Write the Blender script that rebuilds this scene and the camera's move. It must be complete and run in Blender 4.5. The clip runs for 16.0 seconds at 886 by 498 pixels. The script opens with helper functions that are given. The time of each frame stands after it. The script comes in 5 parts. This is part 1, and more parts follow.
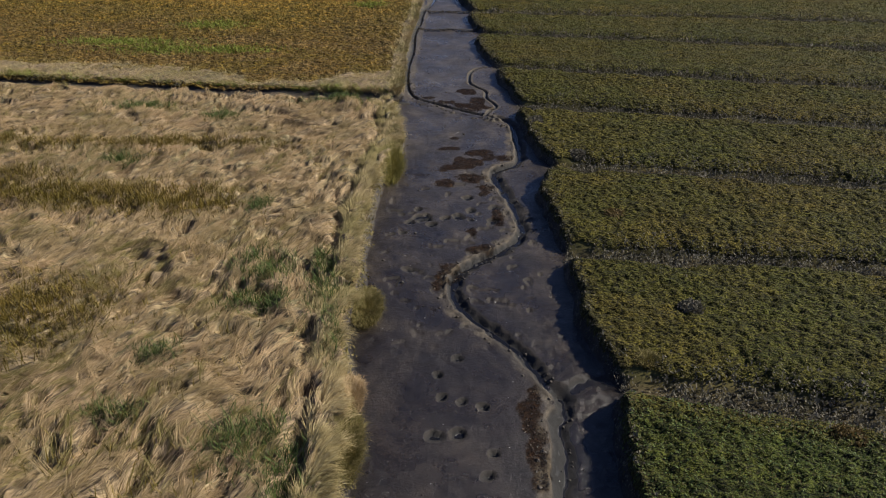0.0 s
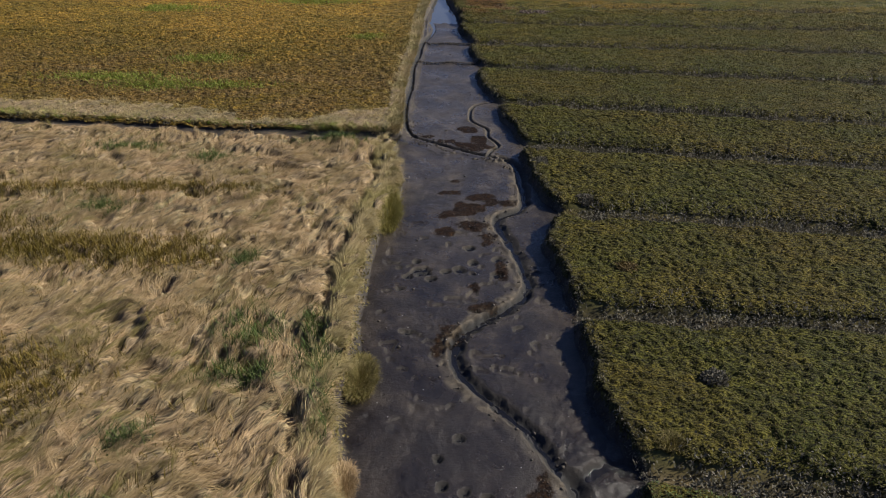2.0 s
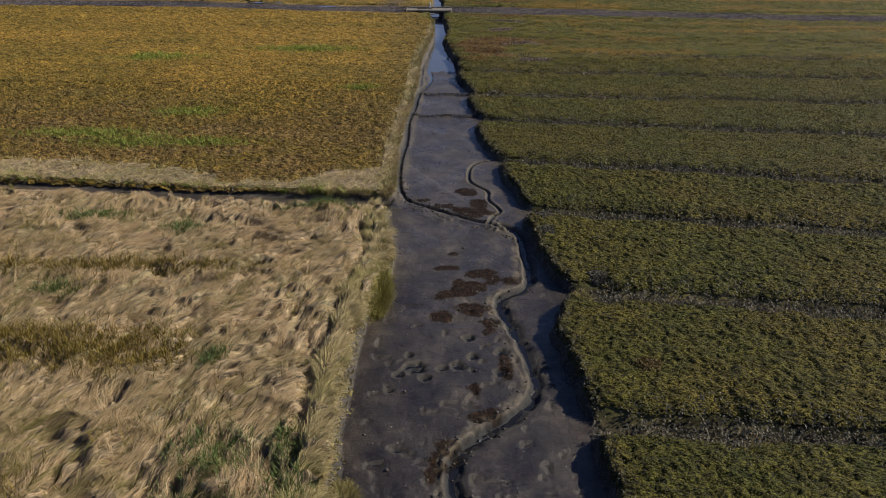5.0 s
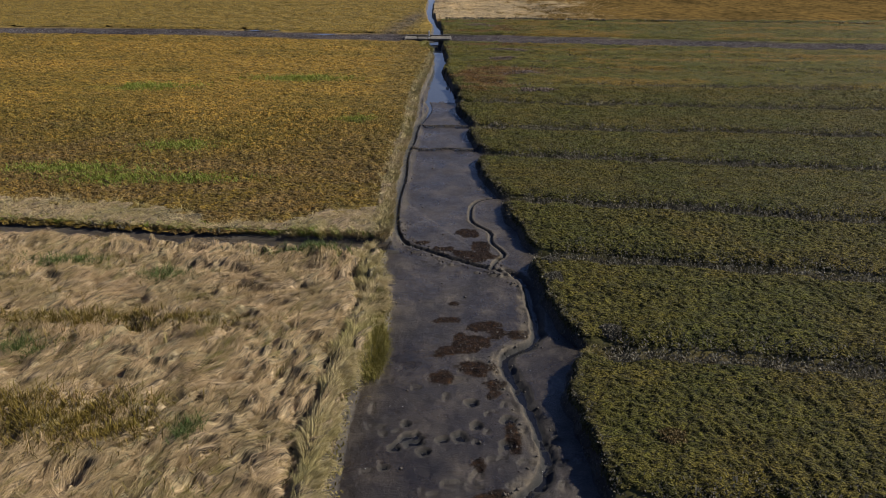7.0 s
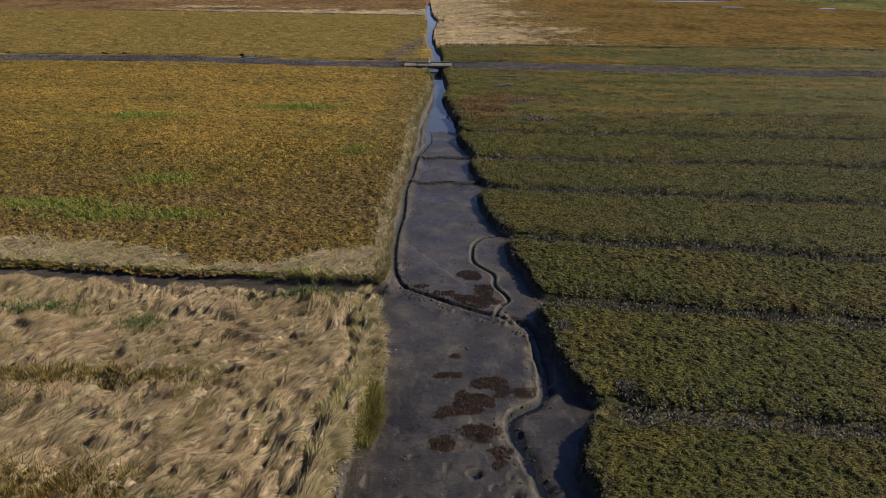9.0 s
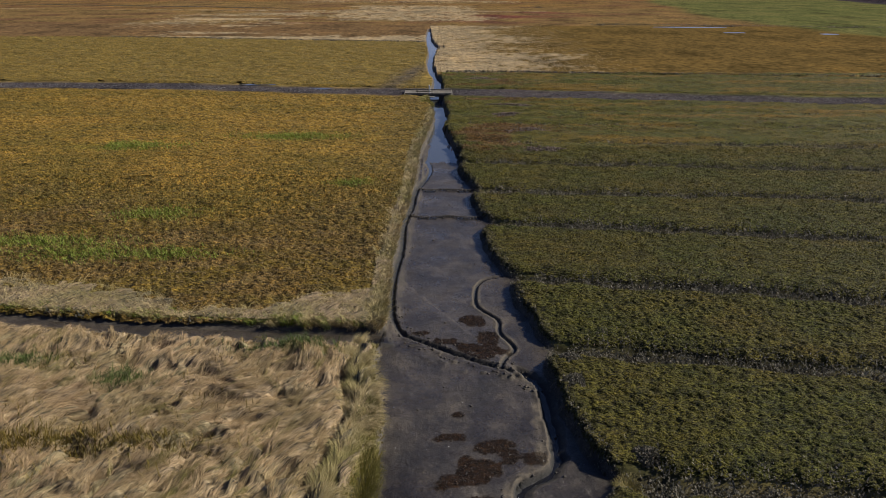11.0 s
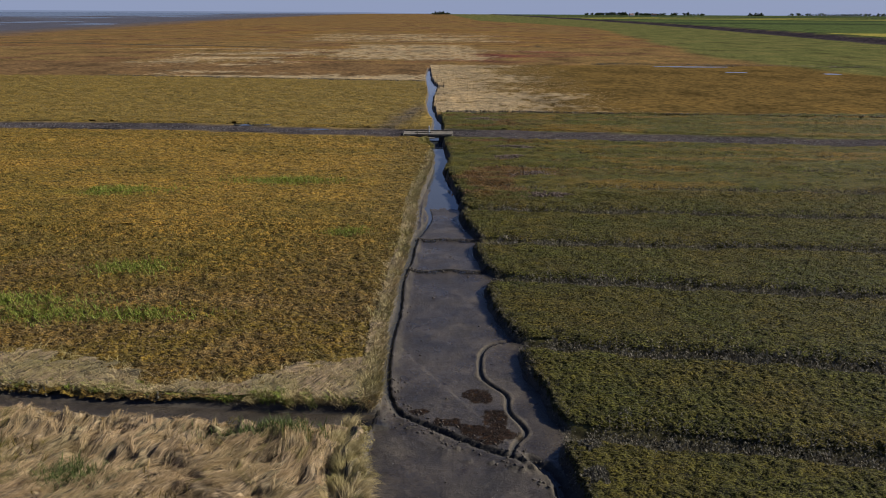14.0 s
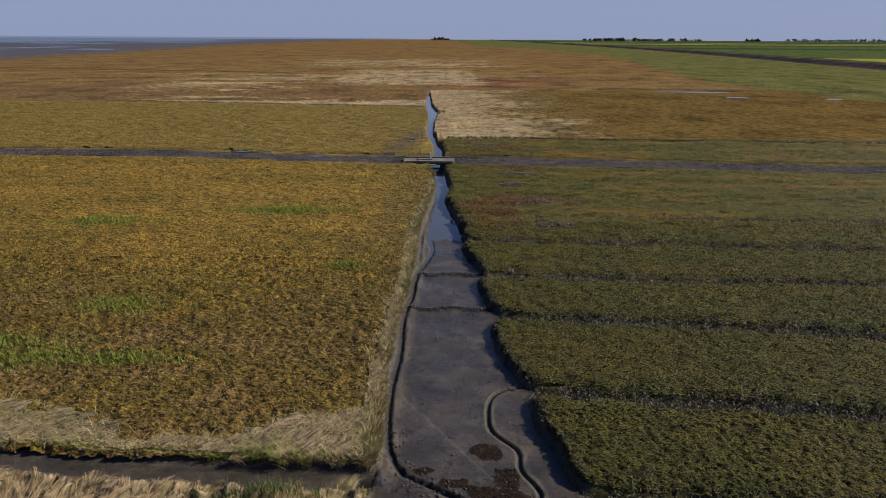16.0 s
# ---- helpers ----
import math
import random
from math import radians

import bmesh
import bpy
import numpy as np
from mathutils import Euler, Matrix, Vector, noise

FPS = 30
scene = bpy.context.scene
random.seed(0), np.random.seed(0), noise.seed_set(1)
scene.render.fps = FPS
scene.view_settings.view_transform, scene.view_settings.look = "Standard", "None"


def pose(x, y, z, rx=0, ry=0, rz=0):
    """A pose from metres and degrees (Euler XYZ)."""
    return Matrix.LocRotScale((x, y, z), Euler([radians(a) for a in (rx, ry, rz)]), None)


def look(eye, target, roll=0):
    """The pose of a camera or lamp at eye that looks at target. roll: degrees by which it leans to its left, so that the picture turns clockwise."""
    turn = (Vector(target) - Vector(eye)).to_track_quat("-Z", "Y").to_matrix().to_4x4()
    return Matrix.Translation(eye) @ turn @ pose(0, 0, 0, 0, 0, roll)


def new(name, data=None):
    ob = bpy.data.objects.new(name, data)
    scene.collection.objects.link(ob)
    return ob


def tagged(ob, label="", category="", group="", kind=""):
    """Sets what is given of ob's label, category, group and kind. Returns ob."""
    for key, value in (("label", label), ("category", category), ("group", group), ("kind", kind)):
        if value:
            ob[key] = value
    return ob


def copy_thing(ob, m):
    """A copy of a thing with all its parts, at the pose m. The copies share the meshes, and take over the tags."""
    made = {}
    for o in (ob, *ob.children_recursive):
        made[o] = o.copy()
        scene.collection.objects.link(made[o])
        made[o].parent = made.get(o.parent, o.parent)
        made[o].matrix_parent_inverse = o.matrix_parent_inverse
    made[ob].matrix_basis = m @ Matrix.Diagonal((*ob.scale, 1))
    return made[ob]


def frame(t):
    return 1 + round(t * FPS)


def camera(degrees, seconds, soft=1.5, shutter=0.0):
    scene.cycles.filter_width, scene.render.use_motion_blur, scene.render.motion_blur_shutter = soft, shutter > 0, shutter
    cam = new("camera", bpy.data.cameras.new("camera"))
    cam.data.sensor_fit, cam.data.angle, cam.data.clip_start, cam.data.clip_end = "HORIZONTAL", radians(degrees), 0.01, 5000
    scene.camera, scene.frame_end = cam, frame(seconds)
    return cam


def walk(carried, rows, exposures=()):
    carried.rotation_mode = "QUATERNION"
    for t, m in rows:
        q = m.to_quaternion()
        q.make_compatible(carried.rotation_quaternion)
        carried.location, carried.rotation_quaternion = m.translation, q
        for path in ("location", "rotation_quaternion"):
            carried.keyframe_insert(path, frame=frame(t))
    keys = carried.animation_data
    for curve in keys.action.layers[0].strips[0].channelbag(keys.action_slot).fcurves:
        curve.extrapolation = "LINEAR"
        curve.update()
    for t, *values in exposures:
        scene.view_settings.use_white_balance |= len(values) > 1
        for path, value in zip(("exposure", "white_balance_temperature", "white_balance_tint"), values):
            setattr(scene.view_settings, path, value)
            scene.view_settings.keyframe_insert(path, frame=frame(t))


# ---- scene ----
# The camera: a level flight along the ditch, 14 m up, tilting slowly up to the horizon.
cam = camera(60.0, 16.0, soft=1.0)
ROWS = [
    (0.0, 0.300, -19.953, 14.000, 0.169, -29.373, -0.414),
    (0.5, 0.294, -19.332, 14.026, 0.160, -28.966, -0.406),
    (1.0, 0.289, -18.719, 14.052, 0.150, -28.556, -0.396),
    (1.5, 0.285, -18.116, 14.082, 0.140, -28.143, -0.382),
    (2.0, 0.283, -17.514, 14.120, 0.129, -27.733, -0.361),
    (2.5, 0.286, -16.898, 14.172, 0.118, -27.334, -0.334),
    (3.0, 0.299, -16.259, 14.221, 0.103, -26.927, -0.307),
    (3.5, 0.325, -15.593, 14.252, 0.082, -26.494, -0.286),
    (4.0, 0.356, -14.909, 14.261, 0.059, -26.036, -0.270),
    (4.5, 0.381, -14.220, 14.252, 0.034, -25.565, -0.257),
    (5.0, 0.395, -13.533, 14.229, 0.010, -25.087, -0.245),
    (5.5, 0.399, -12.853, 14.199, -0.013, -24.614, -0.237),
    (6.0, 0.393, -12.184, 14.171, -0.033, -24.154, -0.236),
    (6.5, 0.377, -11.529, 14.153, -0.050, -23.718, -0.243),
    (7.0, 0.355, -10.893, 14.142, -0.063, -23.302, -0.254),
    (7.5, 0.335, -10.280, 14.131, -0.071, -22.888, -0.262),
    (8.0, 0.323, -9.682, 14.122, -0.075, -22.468, -0.264),
    (8.5, 0.325, -9.079, 14.127, -0.076, -22.042, -0.266),
    (9.0, 0.335, -8.473, 14.143, -0.074, -21.612, -0.263),
    (9.5, 0.337, -7.876, 14.160, -0.069, -21.180, -0.251),
    (10.0, 0.330, -7.287, 14.172, -0.063, -20.749, -0.229),
    (10.5, 0.318, -6.701, 14.180, -0.055, -20.316, -0.203),
    (11.0, 0.309, -6.109, 14.184, -0.048, -19.880, -0.179),
    (11.5, 0.308, -5.505, 14.184, -0.042, -19.442, -0.163),
    (12.0, 0.314, -4.887, 14.180, -0.039, -18.999, -0.160),
    (12.5, 0.313, -4.262, 14.166, -0.041, -18.550, -0.175),
    (13.0, 0.296, -3.636, 14.141, -0.051, -18.093, -0.212),
    (13.5, 0.265, -3.008, 14.111, -0.063, -17.636, -0.254),
    (14.0, 0.226, -2.375, 14.082, -0.075, -17.186, -0.285),
    (14.5, 0.181, -1.748, 14.060, -0.085, -16.744, -0.298),
    (15.0, 0.128, -1.143, 14.049, -0.097, -16.304, -0.300),
    (15.5, 0.066, -0.564, 14.050, -0.113, -15.864, -0.293),
    (16.0, 0.000, -0.000, 14.055, -0.131, -15.424, -0.283),
]
EXPOSURE = 0.55
walk(cam, [(t, pose(x, y, z, 90 + pitch, roll, yaw)) for t, x, y, z, yaw, pitch, roll in ROWS], [(0.0, EXPOSURE + 0.12), (4.0, EXPOSURE + 0.10), (8.0, EXPOSURE + 0.02), (12.5, EXPOSURE - 0.06), (16.0, EXPOSURE - 0.10)])

# World and sun: low autumn sun from the right of the ditch, thin haze.
SUN_AZ, SUN_EL = 78.0, 33.0          # degrees: clockwise from +y, above the horizon
world = bpy.data.worlds.new("sky")
scene.world = world
world.use_nodes = True
wn, wl = world.node_tree.nodes, world.node_tree.links
wn.clear()
sky = wn.new("ShaderNodeTexSky")
sky.sky_type, sky.sun_disc = "NISHITA", False
sky.sun_elevation, sky.sun_rotation = radians(SUN_EL), radians(SUN_AZ)
sky.air_density, sky.dust_density, sky.ozone_density = 1.0, 0.5, 5.0
bg, wout = wn.new("ShaderNodeBackground"), wn.new("ShaderNodeOutputWorld")
bg.inputs["Strength"].default_value = 0.045
haze = wn.new("ShaderNodeMix")
haze.data_type, haze.blend_type = "RGBA", "MULTIPLY"
haze.inputs[0].default_value, haze.inputs[7].default_value = 1.0, (0.84, 0.87, 1.18, 1)
wl.new(sky.outputs[0], haze.inputs[6])
wl.new(haze.outputs[2], bg.inputs[0])
# thin haze low over the horizon, all round
tc, sep, low_sky = wn.new("ShaderNodeTexCoord"), wn.new("ShaderNodeSeparateXYZ"), wn.new("ShaderNodeValToRGB")
wl.new(tc.outputs["Generated"], sep.inputs[0])
wl.new(sep.outputs["Z"], low_sky.inputs[0])
low_sky.color_ramp.interpolation = "EASE"
low_sky.color_ramp.elements[0].position, low_sky.color_ramp.elements[0].color = 0.02, (0.9, 0.9, 0.9, 1)
low_sky.color_ramp.elements[1].position, low_sky.color_ramp.elements[1].color = 0.30, (0, 0, 0, 1)
mist, both = wn.new("ShaderNodeBackground"), wn.new("ShaderNodeMixShader")
mist.inputs["Color"].default_value, mist.inputs["Strength"].default_value = (0.208, 0.250, 0.378, 1), 1.0
wl.new(low_sky.outputs[0], both.inputs[0])
wl.new(bg.outputs[0], both.inputs[1])
wl.new(mist.outputs[0], both.inputs[2])
wl.new(both.outputs[0], wout.inputs[0])
sun = new("sun", bpy.data.lights.new("sun", "SUN"))
sun.data.energy, sun.data.angle, sun.data.color = 5.0, radians(0.6), (1.0, 0.93, 0.82)
toward = Vector((math.sin(radians(SUN_AZ)) * math.cos(radians(SUN_EL)), math.cos(radians(SUN_AZ)) * math.cos(radians(SUN_EL)), math.sin(radians(SUN_EL))))
sun.matrix_world = look(toward * 100, (0, 0, 0))

# ---- arithmetic ----
rng = np.random.default_rng(7)


def sstep(a, b, x):
    t = np.clip((np.asarray(x, float) - a) / (b - a), 0, 1)
    return t * t * (3 - 2 * t)


LATTICE = np.random.default_rng(11).random(1 << 16).astype(np.float32)


def hash2(i, j, seed):
    """A fixed random number for each lattice point."""
    return LATTICE[(np.asarray(i).astype(np.int64) * 73 + np.asarray(j).astype(np.int64) * 9277 + seed * 3571) & 65535]


def vnoise(x, y, seed=0):
    """Smooth noise, 0 to 1, one bump a unit."""
    i, j = np.floor(x), np.floor(y)
    u, v = x - i, y - j
    u, v = u * u * u * (u * (u * 6 - 15) + 10), v * v * v * (v * (v * 6 - 15) + 10)
    a, b = hash2(i, j, seed), hash2(i + 1, j, seed)
    c, d = hash2(i, j + 1, seed), hash2(i + 1, j + 1, seed)
    return (a * (1 - u) + b * u) * (1 - v) + (c * (1 - u) + d * u) * v


def fbm(x, y, seed=0, octaves=3):
    total, amp, norm = 0.0, 1.0, 0.0
    for k in range(octaves):
        total = total + amp * vnoise(x * 2 ** k + 13.7 * k, y * 2 ** k - 7.3 * k, seed + k)
        norm += amp
        amp *= 0.5
    return total / norm


def spline(points, per=6):
    """A smooth line through the points."""
    p = np.array(points, float)
    p = np.vstack([2 * p[0] - p[1], p, 2 * p[-1] - p[-2]])
    out = []
    for k in range(1, len(p) - 2):
        for t in np.arange(per) / per:
            out.append(0.5 * (2 * p[k] + (p[k + 1] - p[k - 1]) * t + (2 * p[k - 1] - 5 * p[k] + 4 * p[k + 1] - p[k + 2]) * t ** 2
                              + (3 * p[k] - p[k - 1] - 3 * p[k + 1] + p[k + 2]) * t ** 3))
    return np.array(out + [p[-2]])


def to_line(x, y, line):
    """Distance to a line and the side of it (plus: right of its way), for flat arrays."""
    best, side = np.full(x.shape, 1e9), np.zeros(x.shape)
    for a, b in zip(line[:-1], line[1:]):
        d = b - a
        s = np.clip(((x - a[0]) * d[0] + (y - a[1]) * d[1]) / (d @ d + 1e-12), 0, 1)
        ex, ey = x - a[0] - s * d[0], y - a[1] - s * d[1]
        r = np.hypot(ex, ey)
        near = r < best
        best = np.where(near, r, best)
        side = np.where(near, np.sign(ex * d[1] - ey * d[0]), side)
    return best, side


# ---- the plan ----
BED, MARSH = -0.40, 0.05
LEFT_Y = [-40, -7, -4, -2, -0.5, 3, 4.5, 9, 12, 14, 16, 18, 20.5, 24, 31, 36, 41, 47, 56, 62, 68, 74, 80, 88, 97, 104, 112, 124, 139, 160, 176, 204]
LEFT_X = [-1.9, -2.1, -2.2, -2.4, -2.8, -2.5, -2.7, -2.6, -2.4, -1.9, -1.8, -2.0, -2.4, -2.1, -2.2, -2.1, -1.8, -1.6, -1.6, -1.2, -0.8, -0.5, -0.9, -1.4, -0.9, -0.9, -1.8, -2.3, -2.2, -2.9, -3.5, -3.4]
RIGHT_Y = [-40, -7, -5.3, -3.6, -2.6, -2, -0.9, 0.6, 4.2, 5, 6.9, 8.4, 10.6, 11.8, 13.3, 14.8, 17.1, 20.1, 21.5, 23, 26.3, 28.7, 29.4, 30.7, 32.6, 37, 38.2,
           40, 41.9, 44.1, 45.2, 48.3, 52.6, 57.7, 63.8, 69.8, 74, 82, 94, 101, 110, 120, 134, 150, 153, 157, 169, 194, 204]
RIGHT_X = [5.2, 5.1, 5.0, 5.2, 5.7, 5.5, 5.1, 4.9, 4.8, 5.1, 4.8, 4.6, 4.6, 4.9, 5.7, 5.1, 4.6, 4.5, 4.8, 4.5, 3.9, 3.7, 4.0, 3.4, 2.9, 2.8, 3.5,
           2.8, 2.6, 2.4, 3.0, 2.1, 1.8, 1.8, 1.0, 0.5, 1.0, 0.6, 0.4, 0.3, -0.5, -1.1, -1.2, -0.6, 0.9, -0.8, -1.9, -2.6, -2.9]
# shallow furrows on the right: where each starts at x = 5, and its slope
FURROWS = [(-2.4, -0.22), (5.0, -0.11), (13.3, -0.16), (21.6, -0.17), (29.0, -0.17), (37.7, -0.14), (44.9, -0.08), (53.0, -0.07), (61.0, -0.06), (69.5, -0.06), (77.5, -0.06)]
RILL = spline([(2.9, -30), (3.0, -12), (3.1, -6.7), (3.3, -5), (3.3, -3.9), (3.6, -3.2), (3.2, -2.2), (2.6, -0.9), (1.9, 0.1), (1.2, 1.0), (0.65, 2.0), (0.55, 3.0), (0.9, 4.1),
               (1.7, 5.0), (2.6, 5.8), (3.3, 7.0), (3.3, 8.5), (2.9, 10.7), (2.5, 12.5), (2.75, 13.3), (3.6, 14.0), (3.9, 14.9), (3.9, 17.6), (3.8, 19.0), (3.3, 20.0)])
SIDE_RILL = spline([(2.6, 20.3), (2.9, 21.2), (3.3, 22.0), (2.8, 23.4), (2.8, 24.7), (2.0, 26.0), (1.9, 27.3), (2.1, 28.7), (2.7, 29.5), (3.8, 29.9)])
BANK_RILL = spline([(3.0, 20.1), (1.4, 21.1), (-0.2, 22.3), (-1.2, 23.1), (-1.8, 24.6), (-2.0, 27.3), (-2.0, 30), (-1.85, 33.4), (-1.9, 37.8), (-1.6, 41.4), (-1.4, 45.7), (-0.7, 50.2),
                    (-0.6, 53.1), (-1.0, 55.5)])
MOUTH = spline([(7.6, -2.95), (6.6, -2.75), (5.7, -2.5), (4.8, -2.2), (4.1, -2.5), (3.6, -3.2)])
SIDE_X, SIDE_C = [-200, -60, -26, -19, -16, -12, -7, -2.5, -1.5], [32, 28, 24.6, 24.0, 23.6, 23.05, 22.6, 22.35, 22.3]
ROAD_X, ROAD_C = [-400, -55, -34, -12, -4, 1.4, 21, 50, 300], [97, 95.5, 94.8, 91, 90.4, 90.5, 87.6, 84.5, 76]

# sunken prints and puddles in the mud (x, y, radius), and patches of brown weed (x, y, half sizes)
PITS = [(-0.55, 8.2, 0.486), (-1.0, 7.8, 0.216), (-0.75, 9.0, 0.189), (-0.15, 7.6, 0.23), (0.95, 8.3, 0.324), (0.45, 8.2, 0.243), (1.5, 8.9, 0.27), (0.1, -4.6, 0.297), (0.75, -4.5, 0.27), (0.3, -3.0, 0.176),
        (0.9, -3.2, 0.189), (1.5, -3.4, 0.162), (1.7, -5.2, 0.176), (1.5, -6.0, 0.162), (0.2, -2.0, 0.162), (0.8, -1.2, 0.189), (-1.3, 6.9, 0.189), (1.4, 10.1, 0.27), (-0.9, 4.0, 0.189), (2.4, 8.0, 0.27), (2.5, 9.2, 0.297)]
WEED = [(2.8, -4.0, 0.34, 1.0), (2.8, -5.6, 0.26, 0.8), (2.95, -3.0, 0.2, 0.5), (1.8, 5.6, 0.75, 0.35), (0.55, 4.1, 0.45, 0.6), (0.3, 3.2, 0.3, 0.5), (2.6, 8.3, 0.25, 0.8), (1.5, 7.0, 0.25, 0.3), (2.3, 14.9, 0.8, 0.55),
        (1.5, 14.0, 0.6, 0.6), (3.2, 14.5, 0.4, 0.4), (0.6, 15.6, 0.6, 0.25), (0.5, 13.3, 0.8, 0.35), (1.7, 12.2, 0.7, 0.5), (0.4, 11.6, 0.5, 0.4), (2.2, 11.0, 0.4, 0.6), (0.9, 17.0, 0.25, 0.2),
        (2.3, 21.6, 0.7, 0.55), (1.4, 22.0, 0.5, 0.5), (0.5, 22.5, 0.5, 0.35), (2.2, 23.0, 0.5, 0.7), (-0.6, 23.3, 0.5, 0.25), (1.7, 24.6, 0.5, 0.5)]


def weed(x, y):
    w = np.zeros(np.shape(x))
    for px, py, rx, ry in WEED:
        w = np.maximum(w, np.exp(-((x - px) / rx) ** 2 - ((y - py) / ry) ** 2))
    return sstep(0.34, 0.44, w * 0.85 + 1.3 * (fbm(x * 2.0, y * 2.4, 33, 4) - 0.46) * sstep(0.02, 0.3, w))


def low_wet_shade(x, y):
    """0 to 1: the bottoms of rills and prints, where wet black mud or water stands, and painted bank shade by the
    nearest furrow.
    """
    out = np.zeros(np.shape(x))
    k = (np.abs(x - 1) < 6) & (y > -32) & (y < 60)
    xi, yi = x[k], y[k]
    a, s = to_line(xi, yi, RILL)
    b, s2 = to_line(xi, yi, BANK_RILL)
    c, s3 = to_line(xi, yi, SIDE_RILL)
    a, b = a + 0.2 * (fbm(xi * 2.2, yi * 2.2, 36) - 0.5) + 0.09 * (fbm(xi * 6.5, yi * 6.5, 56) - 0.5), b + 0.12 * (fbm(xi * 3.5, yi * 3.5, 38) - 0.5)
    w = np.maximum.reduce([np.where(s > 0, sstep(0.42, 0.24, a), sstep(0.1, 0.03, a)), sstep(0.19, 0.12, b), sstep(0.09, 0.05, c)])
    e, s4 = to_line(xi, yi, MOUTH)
    # furrow mouth, and right of the rill: deep wet mud plus painted bank shadow
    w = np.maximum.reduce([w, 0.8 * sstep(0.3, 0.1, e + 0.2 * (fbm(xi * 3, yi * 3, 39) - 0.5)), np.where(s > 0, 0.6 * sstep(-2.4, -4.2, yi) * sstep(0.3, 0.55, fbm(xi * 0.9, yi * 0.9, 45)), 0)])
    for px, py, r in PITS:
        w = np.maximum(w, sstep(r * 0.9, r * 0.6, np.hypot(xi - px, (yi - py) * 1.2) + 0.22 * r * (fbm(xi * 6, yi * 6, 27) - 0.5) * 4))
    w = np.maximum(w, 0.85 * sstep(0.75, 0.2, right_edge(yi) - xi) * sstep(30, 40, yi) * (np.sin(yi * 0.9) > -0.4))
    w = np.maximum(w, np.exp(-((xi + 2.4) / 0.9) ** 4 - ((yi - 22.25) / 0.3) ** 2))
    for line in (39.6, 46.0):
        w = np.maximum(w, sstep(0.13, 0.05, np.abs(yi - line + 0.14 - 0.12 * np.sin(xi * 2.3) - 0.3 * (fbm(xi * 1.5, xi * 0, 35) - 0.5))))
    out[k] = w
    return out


def rill_crust(x, y):
    """0 to 1: the dried, paler rim along the rills."""
    out = np.zeros(np.shape(x))
    k = (np.abs(x - 1) < 6) & (y > -32) & (y < 56)
    xi, yi = x[k], y[k]
    a, s = to_line(xi, yi, RILL)
    c, s3 = to_line(xi, yi, SIDE_RILL)
    n = fbm(xi * 1.4, yi * 1.4, 46)
    w = np.where(s < 0, sstep(0.06, 0.1, a) * sstep(0.52, 0.25, a + 0.5 * (n - 0.5)), 0)
    out[k] = np.maximum(w, np.where(s3 < 0, sstep(0.07, 0.1, c), sstep(0.08, 0.12, c)) * sstep(0.24, 0.14, c + 0.25 * (n - 0.5))) * (0.35 + 0.65 * sstep(0.35, 0.6, fbm(xi * 2.5, yi * 2.5, 47)))
    return out


def left_edge(y):
    return np.interp(y, LEFT_Y, LEFT_X) + 0.16 * (fbm(y * 1.1, y * 0 + 3, 5) - 0.5)


def right_edge(y):
    return np.interp(y, RIGHT_Y, RIGHT_X) + 0.42 * (fbm(y * 1.0, y * 0 + 8, 6) - 0.5)


def in_ditch(x, y):
    """How far inside the main ditch: plus inside, minus on the marsh (metres across)."""
    d = np.minimum(x - left_edge(y), right_edge(y) - x)
    return np.where(y > 205, np.minimum(d, 205 - y), d)


def side_ditch(x, y):
    """The same for the narrow ditch that joins from the left."""
    half = 0.68 + 0.15 * sstep(-12, -3, x) + 0.12 * (fbm(x * 0.9, y * 0 + 1, 9) - 0.5)
    return np.where(x < -1.2, half - np.abs(y - np.interp(x, SIDE_X, SIDE_C)), -9.0)


def furrow(x, y):
    """0 to 1: how near to the bottom of a furrow of the right-hand beds."""
    f = np.zeros(np.shape(x))
    for start, slope in FURROWS:
        c = start + slope * (x - 5) + 0.55 * (fbm(x * 0.25, x * 0 + start, 11) - 0.5)
        f = np.maximum(f, np.exp(-((y - c) / (0.5 + 0.42 * vnoise(x * 0.9, x * 0 + start, 12))) ** 2))
    return f * (x > right_edge(y) - 0.5) * (1 - 0.6 * sstep(34, 70, y))


def far_ditch(x, y):
    """The far drains, as (distance to the centre line) of each."""
    a = np.where(x < -3.4, np.abs(y - (162 - 0.158 * (x + 3.3) * (x > -75) + 11.9 * (x <= -75))), 99)
    b = np.where(x > 0.4, np.abs(y - (110 - 0.066 * x)), 99)
    c = np.where((x > 43) & (x < 140), np.abs(y - (223 - 0.13 * (x - 43))), 99)
    d = np.where((y > 222) & (y < 352), np.abs(x - np.interp(y, [222, 300, 352], [43.5, 44.2, 42.0]) - 0.8 * np.sin(y * 0.2)), 99)
    return np.minimum.reduce([a, b, c, d])


def road(x, y):
    return np.abs(y - np.interp(x, ROAD_X, ROAD_C))


def sea_line(y):
    return np.interp(y, [0, 300, 467, 550, 718, 1024, 1532, 2624, 5000], [-420, -270, -258, -265, -280, -325, -360, -410, -440])


def dike_foot(y):
    return np.interp(y, [0, 378, 657, 1032, 1430, 5000], [212, 214, 238, 262, 272, 300])


def rough_grass(x, y):
    """0 to 1: the lodged straw grass of the near left."""
    south = sstep(-0.1, 0.4, np.interp(x, SIDE_X, SIDE_C) - 0.95 - y)
    return south * sstep(0.0, 0.25, left_edge(y) - x)


